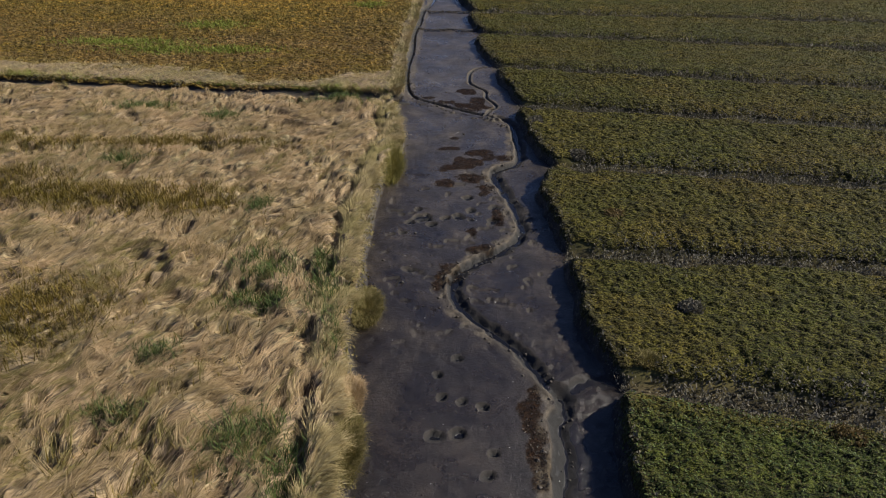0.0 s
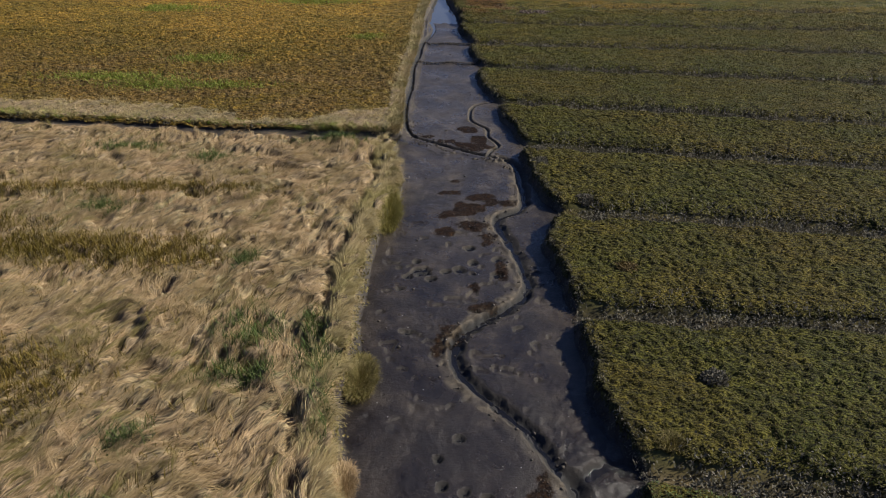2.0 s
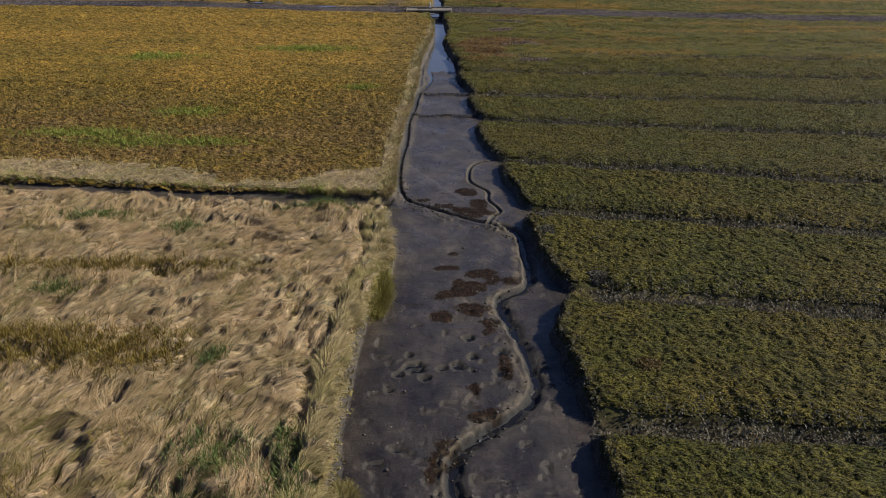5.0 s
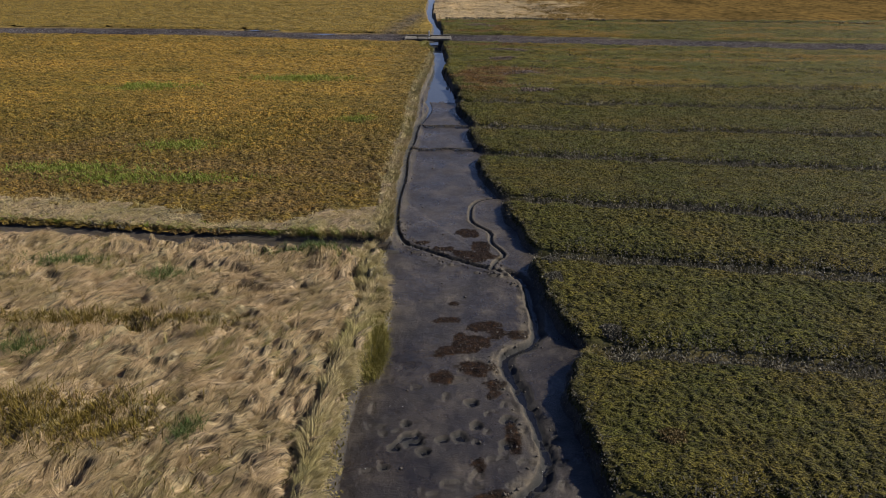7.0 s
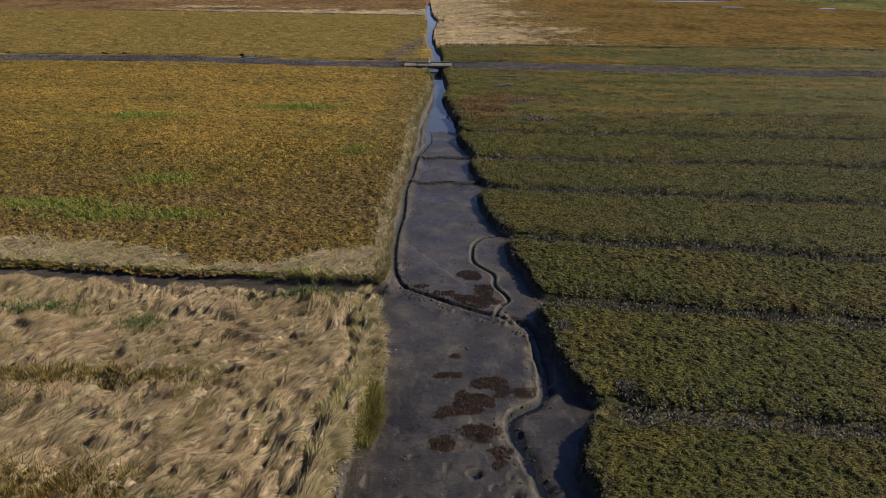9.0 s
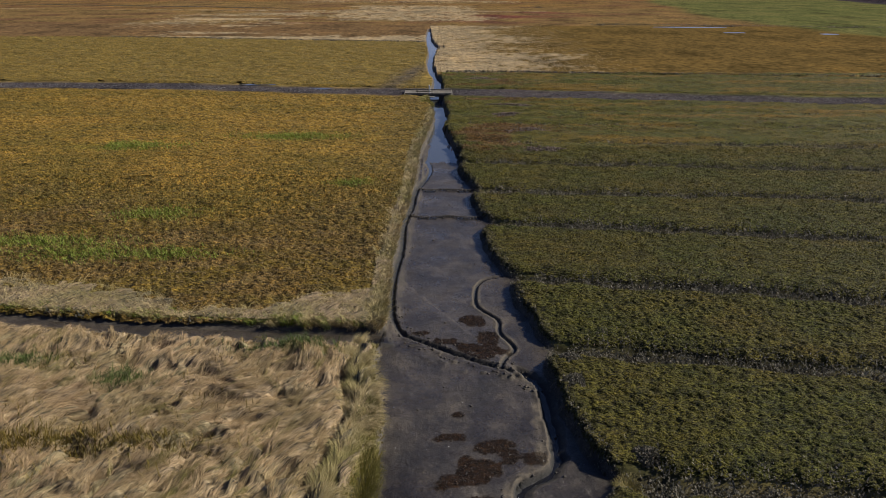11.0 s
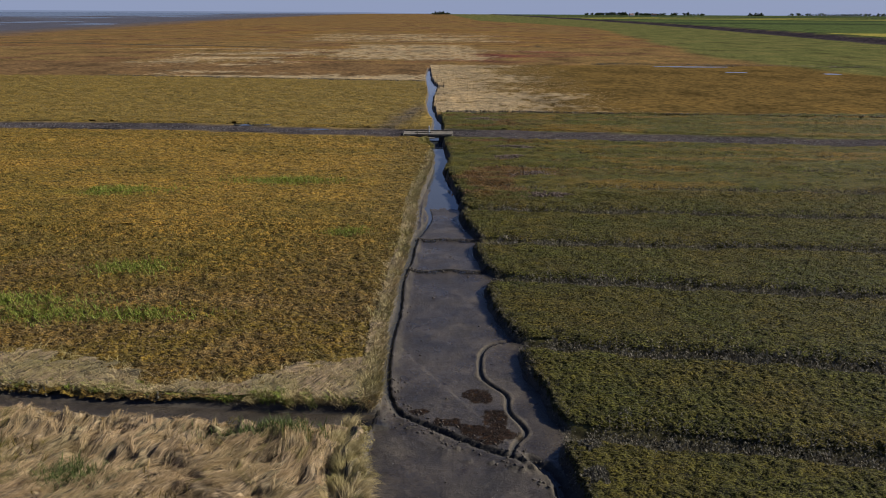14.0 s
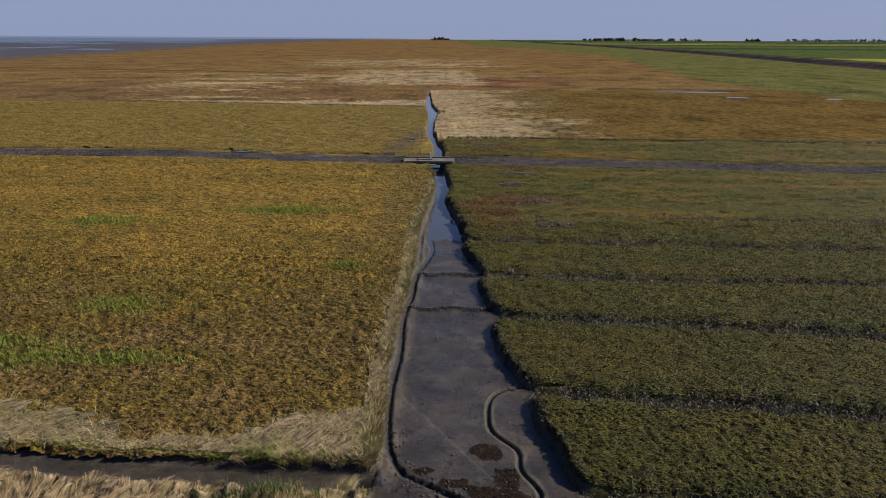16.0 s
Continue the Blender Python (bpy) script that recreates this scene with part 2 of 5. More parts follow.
def straw_strip(x, y):
    """0 to 1: straw along the far bank of the narrow ditch and of the main ditch."""
    c = np.interp(x, SIDE_X, SIDE_C) + 0.75
    reach = 1.0 + 2.6 * sstep(-9, -4, x) + 2.2 * sstep(-10, -16, x) + 2.2 * (fbm(x * 0.9, y * 0.9, 21) - 0.5)
    a = sstep(0.1, 0.3, y - c) * (1 - sstep(0.6, 1.2, (y - c) / reach))
    w = 0.85 + 0.5 * (fbm(y * 0.3, y * 0, 22) - 0.3) - 0.25 * sstep(50, 70, y)
    b = sstep(0, 0.1, left_edge(y) - x) * (1 - sstep(0.6, 1.1, (left_edge(y) - x) / np.maximum(w, 0.1))) * (y > c) * (1 - sstep(66, 76, y))
    return np.maximum(a, b) * (x < left_edge(y) + 0.1)


def olive_patch(x, y):
    """0 to 1: olive herbs amid the straw."""
    n = 1.6 * (fbm(x * 0.5, y * 0.8, 31) - 0.5)
    a = 1.25 * np.exp(-((y - 8.3 + 0.06 * (x + 13)) / 1.0) ** 2) * sstep(-7.2, -9.6, x + n)
    b = 0.8 * np.exp(-((y - 14.3) / 0.45) ** 2) * sstep(-6.5, -9, x + n)
    c = 1.1 * np.exp(-((x + 12.9) / 2.3) ** 2 - ((y + 0.1) / 1.6) ** 2)
    d = 0.7 * np.exp(-((x + 19) / 3.0) ** 2 - ((y - 10) / 1.0) ** 2)
    return np.clip(np.maximum.reduce([a, b, c, d]) * 1.3 + n * 0.25, 0, 1)


def green_patch(x, y):
    """0 to 1: fresh green grass amid the straw."""
    g = 0.0
    for px, py, rx, ry in ((-5.8, 2.9, 0.7, 0.9), (-5.6, 0.7, 0.9, 0.5), (-3.6, 1.4, 0.4, 1.2), (-4.6, -5.5, 0.8, 0.8), (-8.3, -4.6, 0.6, 0.3), (-7.0, 7.6, 0.35, 0.5), (-3.9, 3.6, 0.3, 0.8),
                           (-3.4, -6.8, 0.4, 0.9), (-14.2, 12.3, 0.9, 0.4), (-11.2, 18.3, 0.8, 0.5), (-16.0, 19.5, 1.2, 0.4), (-5.5, 20.8, 1.5, 0.35), (-8.0, -2.2, 0.5, 0.4), (-2.9, -0.3, 0.3, 1.4)):
        g = g + np.exp(-((x - px) / rx) ** 2 - ((y - py) / ry) ** 2)
    return np.clip(g * (0.55 + 0.9 * fbm(x * 1.7, y * 1.7, 41)), 0, 1)


def hollows(x, y):
    return sstep(0.64, 0.70, fbm(x * 0.95, y * 1.15, 75))


def trench(x, y):
    """0 to 1: the gap between the lodged straw and the plumes of the bank."""
    c = 1.12 + 0.5 * (fbm(y * 0.6, y * 0, 15) - 0.5)
    return np.exp(-((left_edge(y) - x - c) / (0.12 + 0.14 * vnoise(y * 1.3, y * 0, 19))) ** 2) * sstep(0.30, 0.44, fbm(y * 0.8, y * 0, 16)) * (y < 21)


def height(x, y):
    x, y = np.broadcast_arrays(np.asarray(x, float), np.asarray(y, float))
    shape = x.shape
    x, y = x.ravel(), y.ravel()
    marsh = MARSH + 0.10 * (fbm(x * 0.12, y * 0.12, 1) - 0.5) * sstep(600, 200, np.hypot(x, y))
    near = (np.abs(x) < 70) & (y > -40) & (y < 130)
    rg = np.where(near, rough_grass(x, y), 0)
    marsh += rg * 0.30 * fbm(x * 0.6, y * 0.6, 3) ** 1.5
    marsh -= rg * 0.22 * hollows(x, y)
    marsh -= rg * 0.30 * trench(x, y)
    marsh += np.where(near & (rg < 0.5), 0.05 * fbm(x * 1.2, y * 1.2, 7, 2), 0)
    marsh += np.where(near & (x > 0), 0.03 - 0.55 * furrow(x, y) + 0.08 * (fbm(x * 0.9, y * 1.1, 61, 2) - 0.5) * sstep(0.2, 0.8, x - right_edge(y)), 0)
    fd = far_ditch(x, y)
    marsh -= 0.45 * sstep(0.8, 0.3, fd)
    r = road(x, y)
    marsh = np.where(r < 4, marsh * sstep(2.4, 3.6, r) + (0.0 + 0.05 * fbm(x * 0.8, y * 1.5, 17)) * sstep(3.6, 2.4, r), marsh)
    # inside the main ditch
    d = in_ditch(x, y)
    bed = BED + 0.13 * sstep(9, 24, y) - 0.27 * sstep(42, 62, y) + 0.03 * (fbm(x * 0.7, y * 0.7, 12) - 0.5) + 0.014 * fbm(x * 4, y * 4, 13)
    dm = (np.abs(x - 1) < 6) & (y > -32) & (y < 60)
    xi, yi = x[dm], y[dm]
    a, s = to_line(xi, yi, RILL)
    a = np.abs(a + 0.2 * (fbm(xi * 2.2, yi * 2.2, 36) - 0.5) + 0.09 * (fbm(xi * 6.5, yi * 6.5, 56) - 0.5))
    east = s > 0
    cut = np.where(east, -0.17 * np.exp(-(np.maximum(a - 0.2, 0) / 0.22) ** 2), -0.17 * sstep(0.10, 0.0, a))
    lip = np.where(east, -0.03 * sstep(0.3, 0.9, a), 0.06 * sstep(0.3, 0.75, fbm(xi * 1.6, yi * 1.6, 25)) * np.exp(-((a - 0.13) / 0.09) ** 2))
    bed[dm] += np.where(east, 0.07 * (fbm(xi * 2.6, yi * 2.6, 37) - 0.5) * np.exp(-((a - 0.5) / 0.4) ** 2), 0)
    b, s2 = to_line(xi, yi, BANK_RILL)
    b = np.abs(b + 0.12 * (fbm(xi * 3.5, yi * 3.5, 38) - 0.5))
    low = np.where(s2 < 0, 0.025 * np.exp(-((b - 0.3) / 0.2) ** 2), 0)
    c, s3 = to_line(xi, yi, SIDE_RILL)
    cut2 = -0.15 * sstep(0.16, 0.05, b) - 0.10 * sstep(0.10, 0.02, c) + 0.02 * np.exp(-((c - 0.16) / 0.08) ** 2)
    e, s4 = to_line(xi, yi, MOUTH)
    e = np.abs(e + 0.2 * (fbm(xi * 3, yi * 3, 39) - 0.5))
    bed[dm] -= 0.08 * sstep(0.45, 0.05, e) + np.where(east, 0.16 * sstep(-1.8, -4.0, yi) * sstep(0.0, 0.4, a), 0)
    bed[dm] += np.where(east, (0.05 * (fbm(xi * 1.7, yi * 1.7, 43) - 0.5) + 0.05 * (fbm(xi * 5.5, yi * 5.5, 44) - 0.5)) * sstep(2.5, -1.5, yi), 0)
    ridge = 0.09 * np.exp(-((yi - 39.6 - 0.12 * np.sin(xi * 2.3)) / 0.12) ** 2) + 0.09 * np.exp(-((yi - 46.0 - 0.1 * np.sin(xi * 2.0)) / 0.12) ** 2)
    clods = 0.10 * sstep(0.55, 0.8, fbm(xi * 2.6, yi * 2.6, 14)) * np.exp(-((b - 0.5) / 0.45) ** 2) * (xi > -1.3) * (s2 < 0)
    lumps = 0.010 * sstep(0.62, 0.75, fbm(xi * 1.5, yi * 1.5, 18)) - 0.05 * sstep(0.66, 0.74, fbm(xi * 2.1, yi * 2.1, 19)) * sstep(9.5, 4, np.abs(yi - 6))
    pits = 0 * xi
    for px, py, r in PITS:
        pits = np.maximum(pits, sstep(r, r * 0.55, np.hypot(xi - px, (yi - py) * 1.2) + 0.22 * r * (fbm(xi * 6, yi * 6, 27) - 0.5) * 4))
    bed[dm] += 0.012 * fbm(xi * 9, yi * 9, 28, 2) - 0.09 * pits + 0.02 * fbm(xi * 2.2, yi * 2.2, 29)
    bed[dm] += cut + lip + cut2 + low + ridge + clods + lumps * sstep(0.4, 0.9, d[dm])
    bed += 0.16 * sstep(0.9, 0.0, d) * (x < 1) * (y > 22) * (y < 62)                      # the mud leans up to the left bank
    sd = side_ditch(x, y)
    z = marsh + (bed - marsh) * sstep(-0.12, 0.16, d)
    side_bed = BED + 0.20 + 0.10 * sstep(-3, -10, x) + 0.03 * fbm(x * 3, y * 3, 23)
    z = np.where(d < 0.1, z + (np.minimum(side_bed, z) - z) * sstep(-0.12, 0.3, sd), z)
    # the shore to the left, the dike to the right
    off = sea_line(y) - x
    z = z - sstep(-10, 60, off) * 0.25 - sstep(60, 1200, off) * 0.5 + np.where(off > 0, 0.5 * (fbm(x * 0.012, y * 0.006, 51) - 0.5), 0)
    e = x - dike_foot(y)
    z = z + 2.3 * sstep(0, 11, e) - 1.6 * sstep(16, 40, e)
    return z.reshape(shape)


def sampler(f, x0, x1, y0, y1, step):
    """f held on a grid and read back between its points; outside the grid f itself."""
    xs, ys = np.arange(x0, x1 + step, step), np.arange(y0, y1 + step, step)
    held = f(*np.meshgrid(xs, ys))

    def read(x, y):
        x, y = np.broadcast_arrays(np.asarray(x, float), np.asarray(y, float))
        u, v = np.clip((x - x0) / step, 0, len(xs) - 1.001), np.clip((y - y0) / step, 0, len(ys) - 1.001)
        i, j = u.astype(int), v.astype(int)
        u, v = u - i, v - j
        out = (held[j, i] * (1 - u) + held[j, i + 1] * u) * (1 - v) + (held[j + 1, i] * (1 - u) + held[j + 1, i + 1] * u) * v
        far = (x < x0) | (x > x1) | (y < y0) | (y > y1)
        if far.any():
            out = np.array(out)
            out[far] = f(x[far], y[far])
        return out
    return read


lie = sampler(height, -30, 34, -10, 62, 0.125)
furrow_at = sampler(furrow, 0, 75, -10, 90, 0.15)


def lay(x, y):
    """Coordinates along and across the way in which the straw lies, gently winding."""
    across = -0.86 * x + 0.51 * y + 2.4 * (vnoise(x * 0.21, y * 0.21, 71) - 0.5) + 0.62 * (vnoise(x * 0.62, y * 0.62, 74) - 0.5) + 0.16 * (vnoise(x * 1.9, y * 1.9, 75) - 0.5)
    return 0.51 * x + 0.86 * y, across


def lodged(x, y):
    """The angle of that way."""
    h = 0.05
    gx = lay(x + h, y)[1] - lay(x - h, y)[1]
    gy = lay(x, y + h)[1] - lay(x, y - h)[1]
    return np.arctan2(-gx, gy)


def straw_top(x, y):
    """The surface of the lodged straw: long lays with sharp troughs between them."""
    s, t = lay(x, y)
    r = 0.10 + 0.16 * fbm(s * 0.5, t * 1.5, 171) ** 1.4 + 0.13 * fbm(s * 1.3, t * 3.6, 173) + 0.09 * fbm(s * 2.6, t * 7, 175, 2)
    r -= 0.26 * sstep(0.55, 0.62, fbm(s * 1.1, t * 3.4, 177))
    return lie(x, y) + r * sstep(0.1, 0.6, rough_grass(x, y)) * (1 - 0.9 * trench(x, y))


straw_at = sampler(straw_top, -29, -1, -10, 26, 0.08)


def cushions(x, y, coarse=1.0):
    """Low cushions of herbs that lean one way, about a hand's width each."""
    u, v = 0.8 * x - 0.6 * y, 0.6 * x + 0.8 * y
    return 0.04 + 0.095 * sstep(0.2, 0.8, vnoise(u * 5.6 / coarse, v * 8.2 / coarse, 81)) + 0.02 * (fbm(x * 1.6, y * 2.0, 83) - 0.4)


# ---- materials ----
def material(name):
    m = bpy.data.materials.new(name)
    m.use_nodes = True
    nt = m.node_tree
    return m, nt, nt.nodes["Principled BSDF"]


def node(nt, kind, **values):
    n = nt.nodes.new(kind)
    for key, value in values.items():
        n.inputs[key.replace("_", " ")].default_value = value
    return n


def ramp(nt, fac, stops):
    r = nt.nodes.new("ShaderNodeValToRGB")
    while len(r.color_ramp.elements) < len(stops):
        r.color_ramp.elements.new(0.5)
    for el, (p, c) in zip(r.color_ramp.elements, stops):
        el.position, el.color = p, (*c, 1)
    nt.links.new(fac, r.inputs[0])
    return r.outputs[0]


def noise_of(nt, scale, detail=4, vector=None, rough=0.55):
    n = node(nt, "ShaderNodeTexNoise", Scale=scale, Detail=detail, Roughness=rough)
    nt.links.new(vector if vector else coords(nt), n.inputs["Vector"])
    return n.outputs["Fac"]


def coords(nt, scale=(1, 1, 1)):
    t, m = nt.nodes.new("ShaderNodeTexCoord"), node(nt, "ShaderNodeMapping", Scale=scale)
    nt.links.new(t.outputs["Object"], m.inputs["Vector"])
    return m.outputs[0]


def mix(nt, fac, a, b, blend="MIX"):
    m = nt.nodes.new("ShaderNodeMix")
    m.data_type, m.blend_type = "RGBA", blend
    for socket, value in ((m.inputs[0], fac), (m.inputs[6], a), (m.inputs[7], b)):
        if isinstance(value, (int, float)):
            socket.default_value = value
        elif isinstance(value, tuple):
            socket.default_value = (*value, 1)
        else:
            nt.links.new(value, socket)
    return m.outputs[2]


def mathn(nt, op, a, b=0.0):
    m = nt.nodes.new("ShaderNodeMath")
    m.operation = op
    for socket, value in zip(m.inputs, (a, b)):
        if isinstance(value, (int, float)):
            socket.default_value = value
        else:
            nt.links.new(value, socket)
    return m.outputs[0]


def bump(nt, fac, strength, distance, shader):
    b = node(nt, "ShaderNodeBump", Strength=strength, Distance=distance)
    nt.links.new(fac, b.inputs["Height"])
    nt.links.new(b.outputs[0], shader.inputs["Normal"])


def leafy(name, stops, patch=None, patch_scale=0.6, through_light=0.25, rough=0.7):
    """Blades and leaves: each piece its own tone, drifting over the field."""
    m, nt, p = material(name)
    geo = nt.nodes.new("ShaderNodeNewGeometry")
    col = ramp(nt, geo.outputs["Random Per Island"], stops)
    if patch:
        n = noise_of(nt, patch_scale, 4, coords(nt, (0.45, 1.0, 1.0)))
        col = mix(nt, ramp(nt, n, [(0.36, (0, 0, 0)), (0.66, (1, 1, 1))]), col, mix(nt, 1.0, col, patch, "MULTIPLY"))
    fine = noise_of(nt, 0.13, 4, coords(nt, (0.5, 1.0, 1.0)))
    col = mix(nt, 0.4, col, mix(nt, 1.0, col, ramp(nt, fine, [(0.3, (0.7, 0.7, 0.7)), (0.7, (1.3, 1.3, 1.3))]), "MULTIPLY"))
    nt.links.new(col, p.inputs["Base Color"])
    p.inputs["Roughness"].default_value = rough
    p.inputs["Specular IOR Level"].default_value = 0.25
    tr, ms = nt.nodes.new("ShaderNodeBsdfTranslucent"), nt.nodes.new("ShaderNodeMixShader")
    nt.links.new(col, tr.inputs[0])
    ms.inputs[0].default_value = through_light
    nt.links.new(p.outputs[0], ms.inputs[1])
    nt.links.new(tr.outputs[0], ms.inputs[2])
    nt.links.new(ms.outputs[0], nt.nodes["Material Output"].inputs[0])
    return m


def ground_material():
    m, nt, p = material("marsh_ground")
    tint = nt.nodes.new("ShaderNodeAttribute")
    tint.attribute_name = "cover"
    wet = nt.nodes.new("ShaderNodeAttribute")
    wet.attribute_name = "mud"
    streak = noise_of(nt, 1.0, 6, coords(nt, (0.09, 0.06, 0.2)), 0.68)
    fleck = noise_of(nt, 1.0, 5, coords(nt, (0.8, 1.4, 1)), 0.7)
    dry = nt.nodes.new("ShaderNodeAttribute")
    dry.attribute_name = "dry"
    grain = noise_of(nt, 1.0, 7, coords(nt, (0.3, 0.2, 1)), 0.76)
    land0 = mix(nt, ramp(nt, mathn(nt, "ADD", mathn(nt, "MULTIPLY", dry.outputs["Fac"], 0.55), mathn(nt, "SUBTRACT", grain, 0.25)), [(0.47, (0, 0, 0)), (0.56, (1, 1, 1))]), tint.outputs["Color"], (0.265, 0.207, 0.125))
    grit2 = ramp(nt, noise_of(nt, 1.0, 8, coords(nt, (0.7, 0.5, 1)), 0.8), [(0.36, (0.4, 0.4, 0.43)), (0.5, (1, 1, 1)), (0.66, (1.65, 1.55, 1.4))])
    land0 = mix(nt, 1.0, land0, grit2, "MULTIPLY")
    land = mix(nt, 1.0, land0, ramp(nt, streak, [(0.32, (0.48, 0.50, 0.55)), (0.5, (1, 1, 1)), (0.68, (1.32, 1.24, 1.12))]), "MULTIPLY")
    land = mix(nt, 1.0, land, ramp(nt, fleck, [(0.3, (0.55, 0.58, 0.6)), (0.5, (1, 1, 1)), (0.7, (1.35, 1.3, 1.2))]), "MULTIPLY")
    stain = noise_of(nt, 0.8, 5, rough=0.65)
    grit = noise_of(nt, 14.0, 4)
    mud = ramp(nt, stain, [(0.32, (0.0130, 0.0100, 0.0074)), (0.5, (0.0200, 0.0152, 0.0112)), (0.68, (0.034, 0.0258, 0.0186))])
    # mud lightens with y: the sky sheen of the farther bed, put into its colour
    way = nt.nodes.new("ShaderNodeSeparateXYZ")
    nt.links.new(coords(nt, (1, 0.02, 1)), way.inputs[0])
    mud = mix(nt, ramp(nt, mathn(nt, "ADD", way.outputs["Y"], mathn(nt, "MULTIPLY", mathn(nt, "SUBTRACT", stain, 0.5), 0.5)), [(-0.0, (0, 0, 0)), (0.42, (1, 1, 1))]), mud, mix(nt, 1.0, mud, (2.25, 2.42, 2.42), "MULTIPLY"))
    stuff = nt.nodes.new("ShaderNodeAttribute")
    stuff.attribute_name = "weed"
    mud = mix(nt, stuff.outputs["Fac"], mud, ramp(nt, noise_of(nt, 5.0, 5), [(0.35, (0.006, 0.0035, 0.002)), (0.6, (0.022, 0.011, 0.005)), (0.75, (0.06, 0.030, 0.012))]))
    mud = mix(nt, 1.0, mud, ramp(nt, grit, [(0.3, (0.62, 0.62, 0.62)), (0.7, (1.35, 1.35, 1.35))]), "MULTIPLY")
    spots = ramp(nt, noise_of(nt, 2.2, 7, rough=0.7), [(0.56, (1, 1, 1)), (0.64, (0.5, 0.44, 0.4))])
    mud = mix(nt, 0.8, mud, mix(nt, 1.0, mud, spots, "MULTIPLY"))
    crust = nt.nodes.new("ShaderNodeAttribute")
    crust.attribute_name = "crust"
    mud = mix(nt, crust.outputs["Fac"], mud, ramp(nt, noise_of(nt, 6.0, 6, rough=0.7), [(0.3, (0.035, 0.028, 0.019)), (0.55, (0.085, 0.068, 0.046)), (0.75, (0.14, 0.112, 0.078))]))
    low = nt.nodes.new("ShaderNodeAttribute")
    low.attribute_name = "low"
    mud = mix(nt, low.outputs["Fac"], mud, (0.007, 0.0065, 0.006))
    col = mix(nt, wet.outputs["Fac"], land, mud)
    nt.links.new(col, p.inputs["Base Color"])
    gloss = ramp(nt, noise_of(nt, 0.45, 5, rough=0.6), [(0.35, (0.21, 0.21, 0.21)), (0.65, (0.48, 0.48, 0.48))])
    gloss = mix(nt, stuff.outputs["Fac"], gloss, (0.8, 0.8, 0.8))
    gloss = mix(nt, crust.outputs["Fac"], gloss, (0.75, 0.75, 0.75))
    gloss = mix(nt, low.outputs["Fac"], gloss, (0.14, 0.14, 0.14))
    geo, sep = nt.nodes.new("ShaderNodeNewGeometry"), nt.nodes.new("ShaderNodeSeparateXYZ")
    nt.links.new(geo.outputs["Normal"], sep.inputs[0])
    gloss = mix(nt, ramp(nt, sep.outputs["Z"], [(0.955, (0, 0, 0)), (0.99, (1, 1, 1))]), (0.85, 0.85, 0.85), gloss)
    nt.links.new(mix(nt, wet.outputs["Fac"], (0.95, 0.95, 0.95), gloss), p.inputs["Roughness"])
    nt.links.new(mathn(nt, "MULTIPLY", wet.outputs["Fac"], mathn(nt, "SUBTRACT", 0.46, mathn(nt, "MULTIPLY", stuff.outputs["Fac"], 0.36))), p.inputs["Specular IOR Level"])
    relief = mix(nt, wet.outputs["Fac"], noise_of(nt, 1.0, 5, coords(nt, (1.2, 2.4, 1)), 0.7), noise_of(nt, 11.0, 8, rough=0.74))
    bump(nt, relief, 0.7, 0.045, p)
    return m


def turf(name, scale=9.0, dark=0.35, light=1.5, relief=0.9):
    """A closed cover of small herbs: the field's own colour, broken into leaves, with the shade between them painted
    dark.
    """
    m, nt, p = material(name)
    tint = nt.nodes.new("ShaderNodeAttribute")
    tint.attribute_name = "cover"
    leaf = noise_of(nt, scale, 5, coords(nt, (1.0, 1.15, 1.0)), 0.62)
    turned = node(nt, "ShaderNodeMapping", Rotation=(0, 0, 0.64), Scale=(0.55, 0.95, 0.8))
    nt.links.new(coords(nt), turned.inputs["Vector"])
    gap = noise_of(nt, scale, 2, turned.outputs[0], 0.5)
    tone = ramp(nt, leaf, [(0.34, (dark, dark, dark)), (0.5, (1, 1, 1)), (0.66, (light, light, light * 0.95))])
    # gap noise darkens the colour where shade would fall between plants
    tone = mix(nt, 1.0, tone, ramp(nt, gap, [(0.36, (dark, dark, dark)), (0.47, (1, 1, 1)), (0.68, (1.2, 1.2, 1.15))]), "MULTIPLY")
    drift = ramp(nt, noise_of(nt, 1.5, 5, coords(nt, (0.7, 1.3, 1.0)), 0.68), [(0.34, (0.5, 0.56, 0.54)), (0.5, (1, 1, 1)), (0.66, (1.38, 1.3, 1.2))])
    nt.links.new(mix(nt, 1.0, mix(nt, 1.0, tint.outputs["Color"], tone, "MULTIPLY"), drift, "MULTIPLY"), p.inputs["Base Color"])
    p.inputs["Roughness"].default_value = 0.85
    p.inputs["Specular IOR Level"].default_value = 0.15
    bump(nt, mathn(nt, "ADD", leaf, mathn(nt, "MULTIPLY", gap, 1.8)), relief, 0.15, p)
    return m


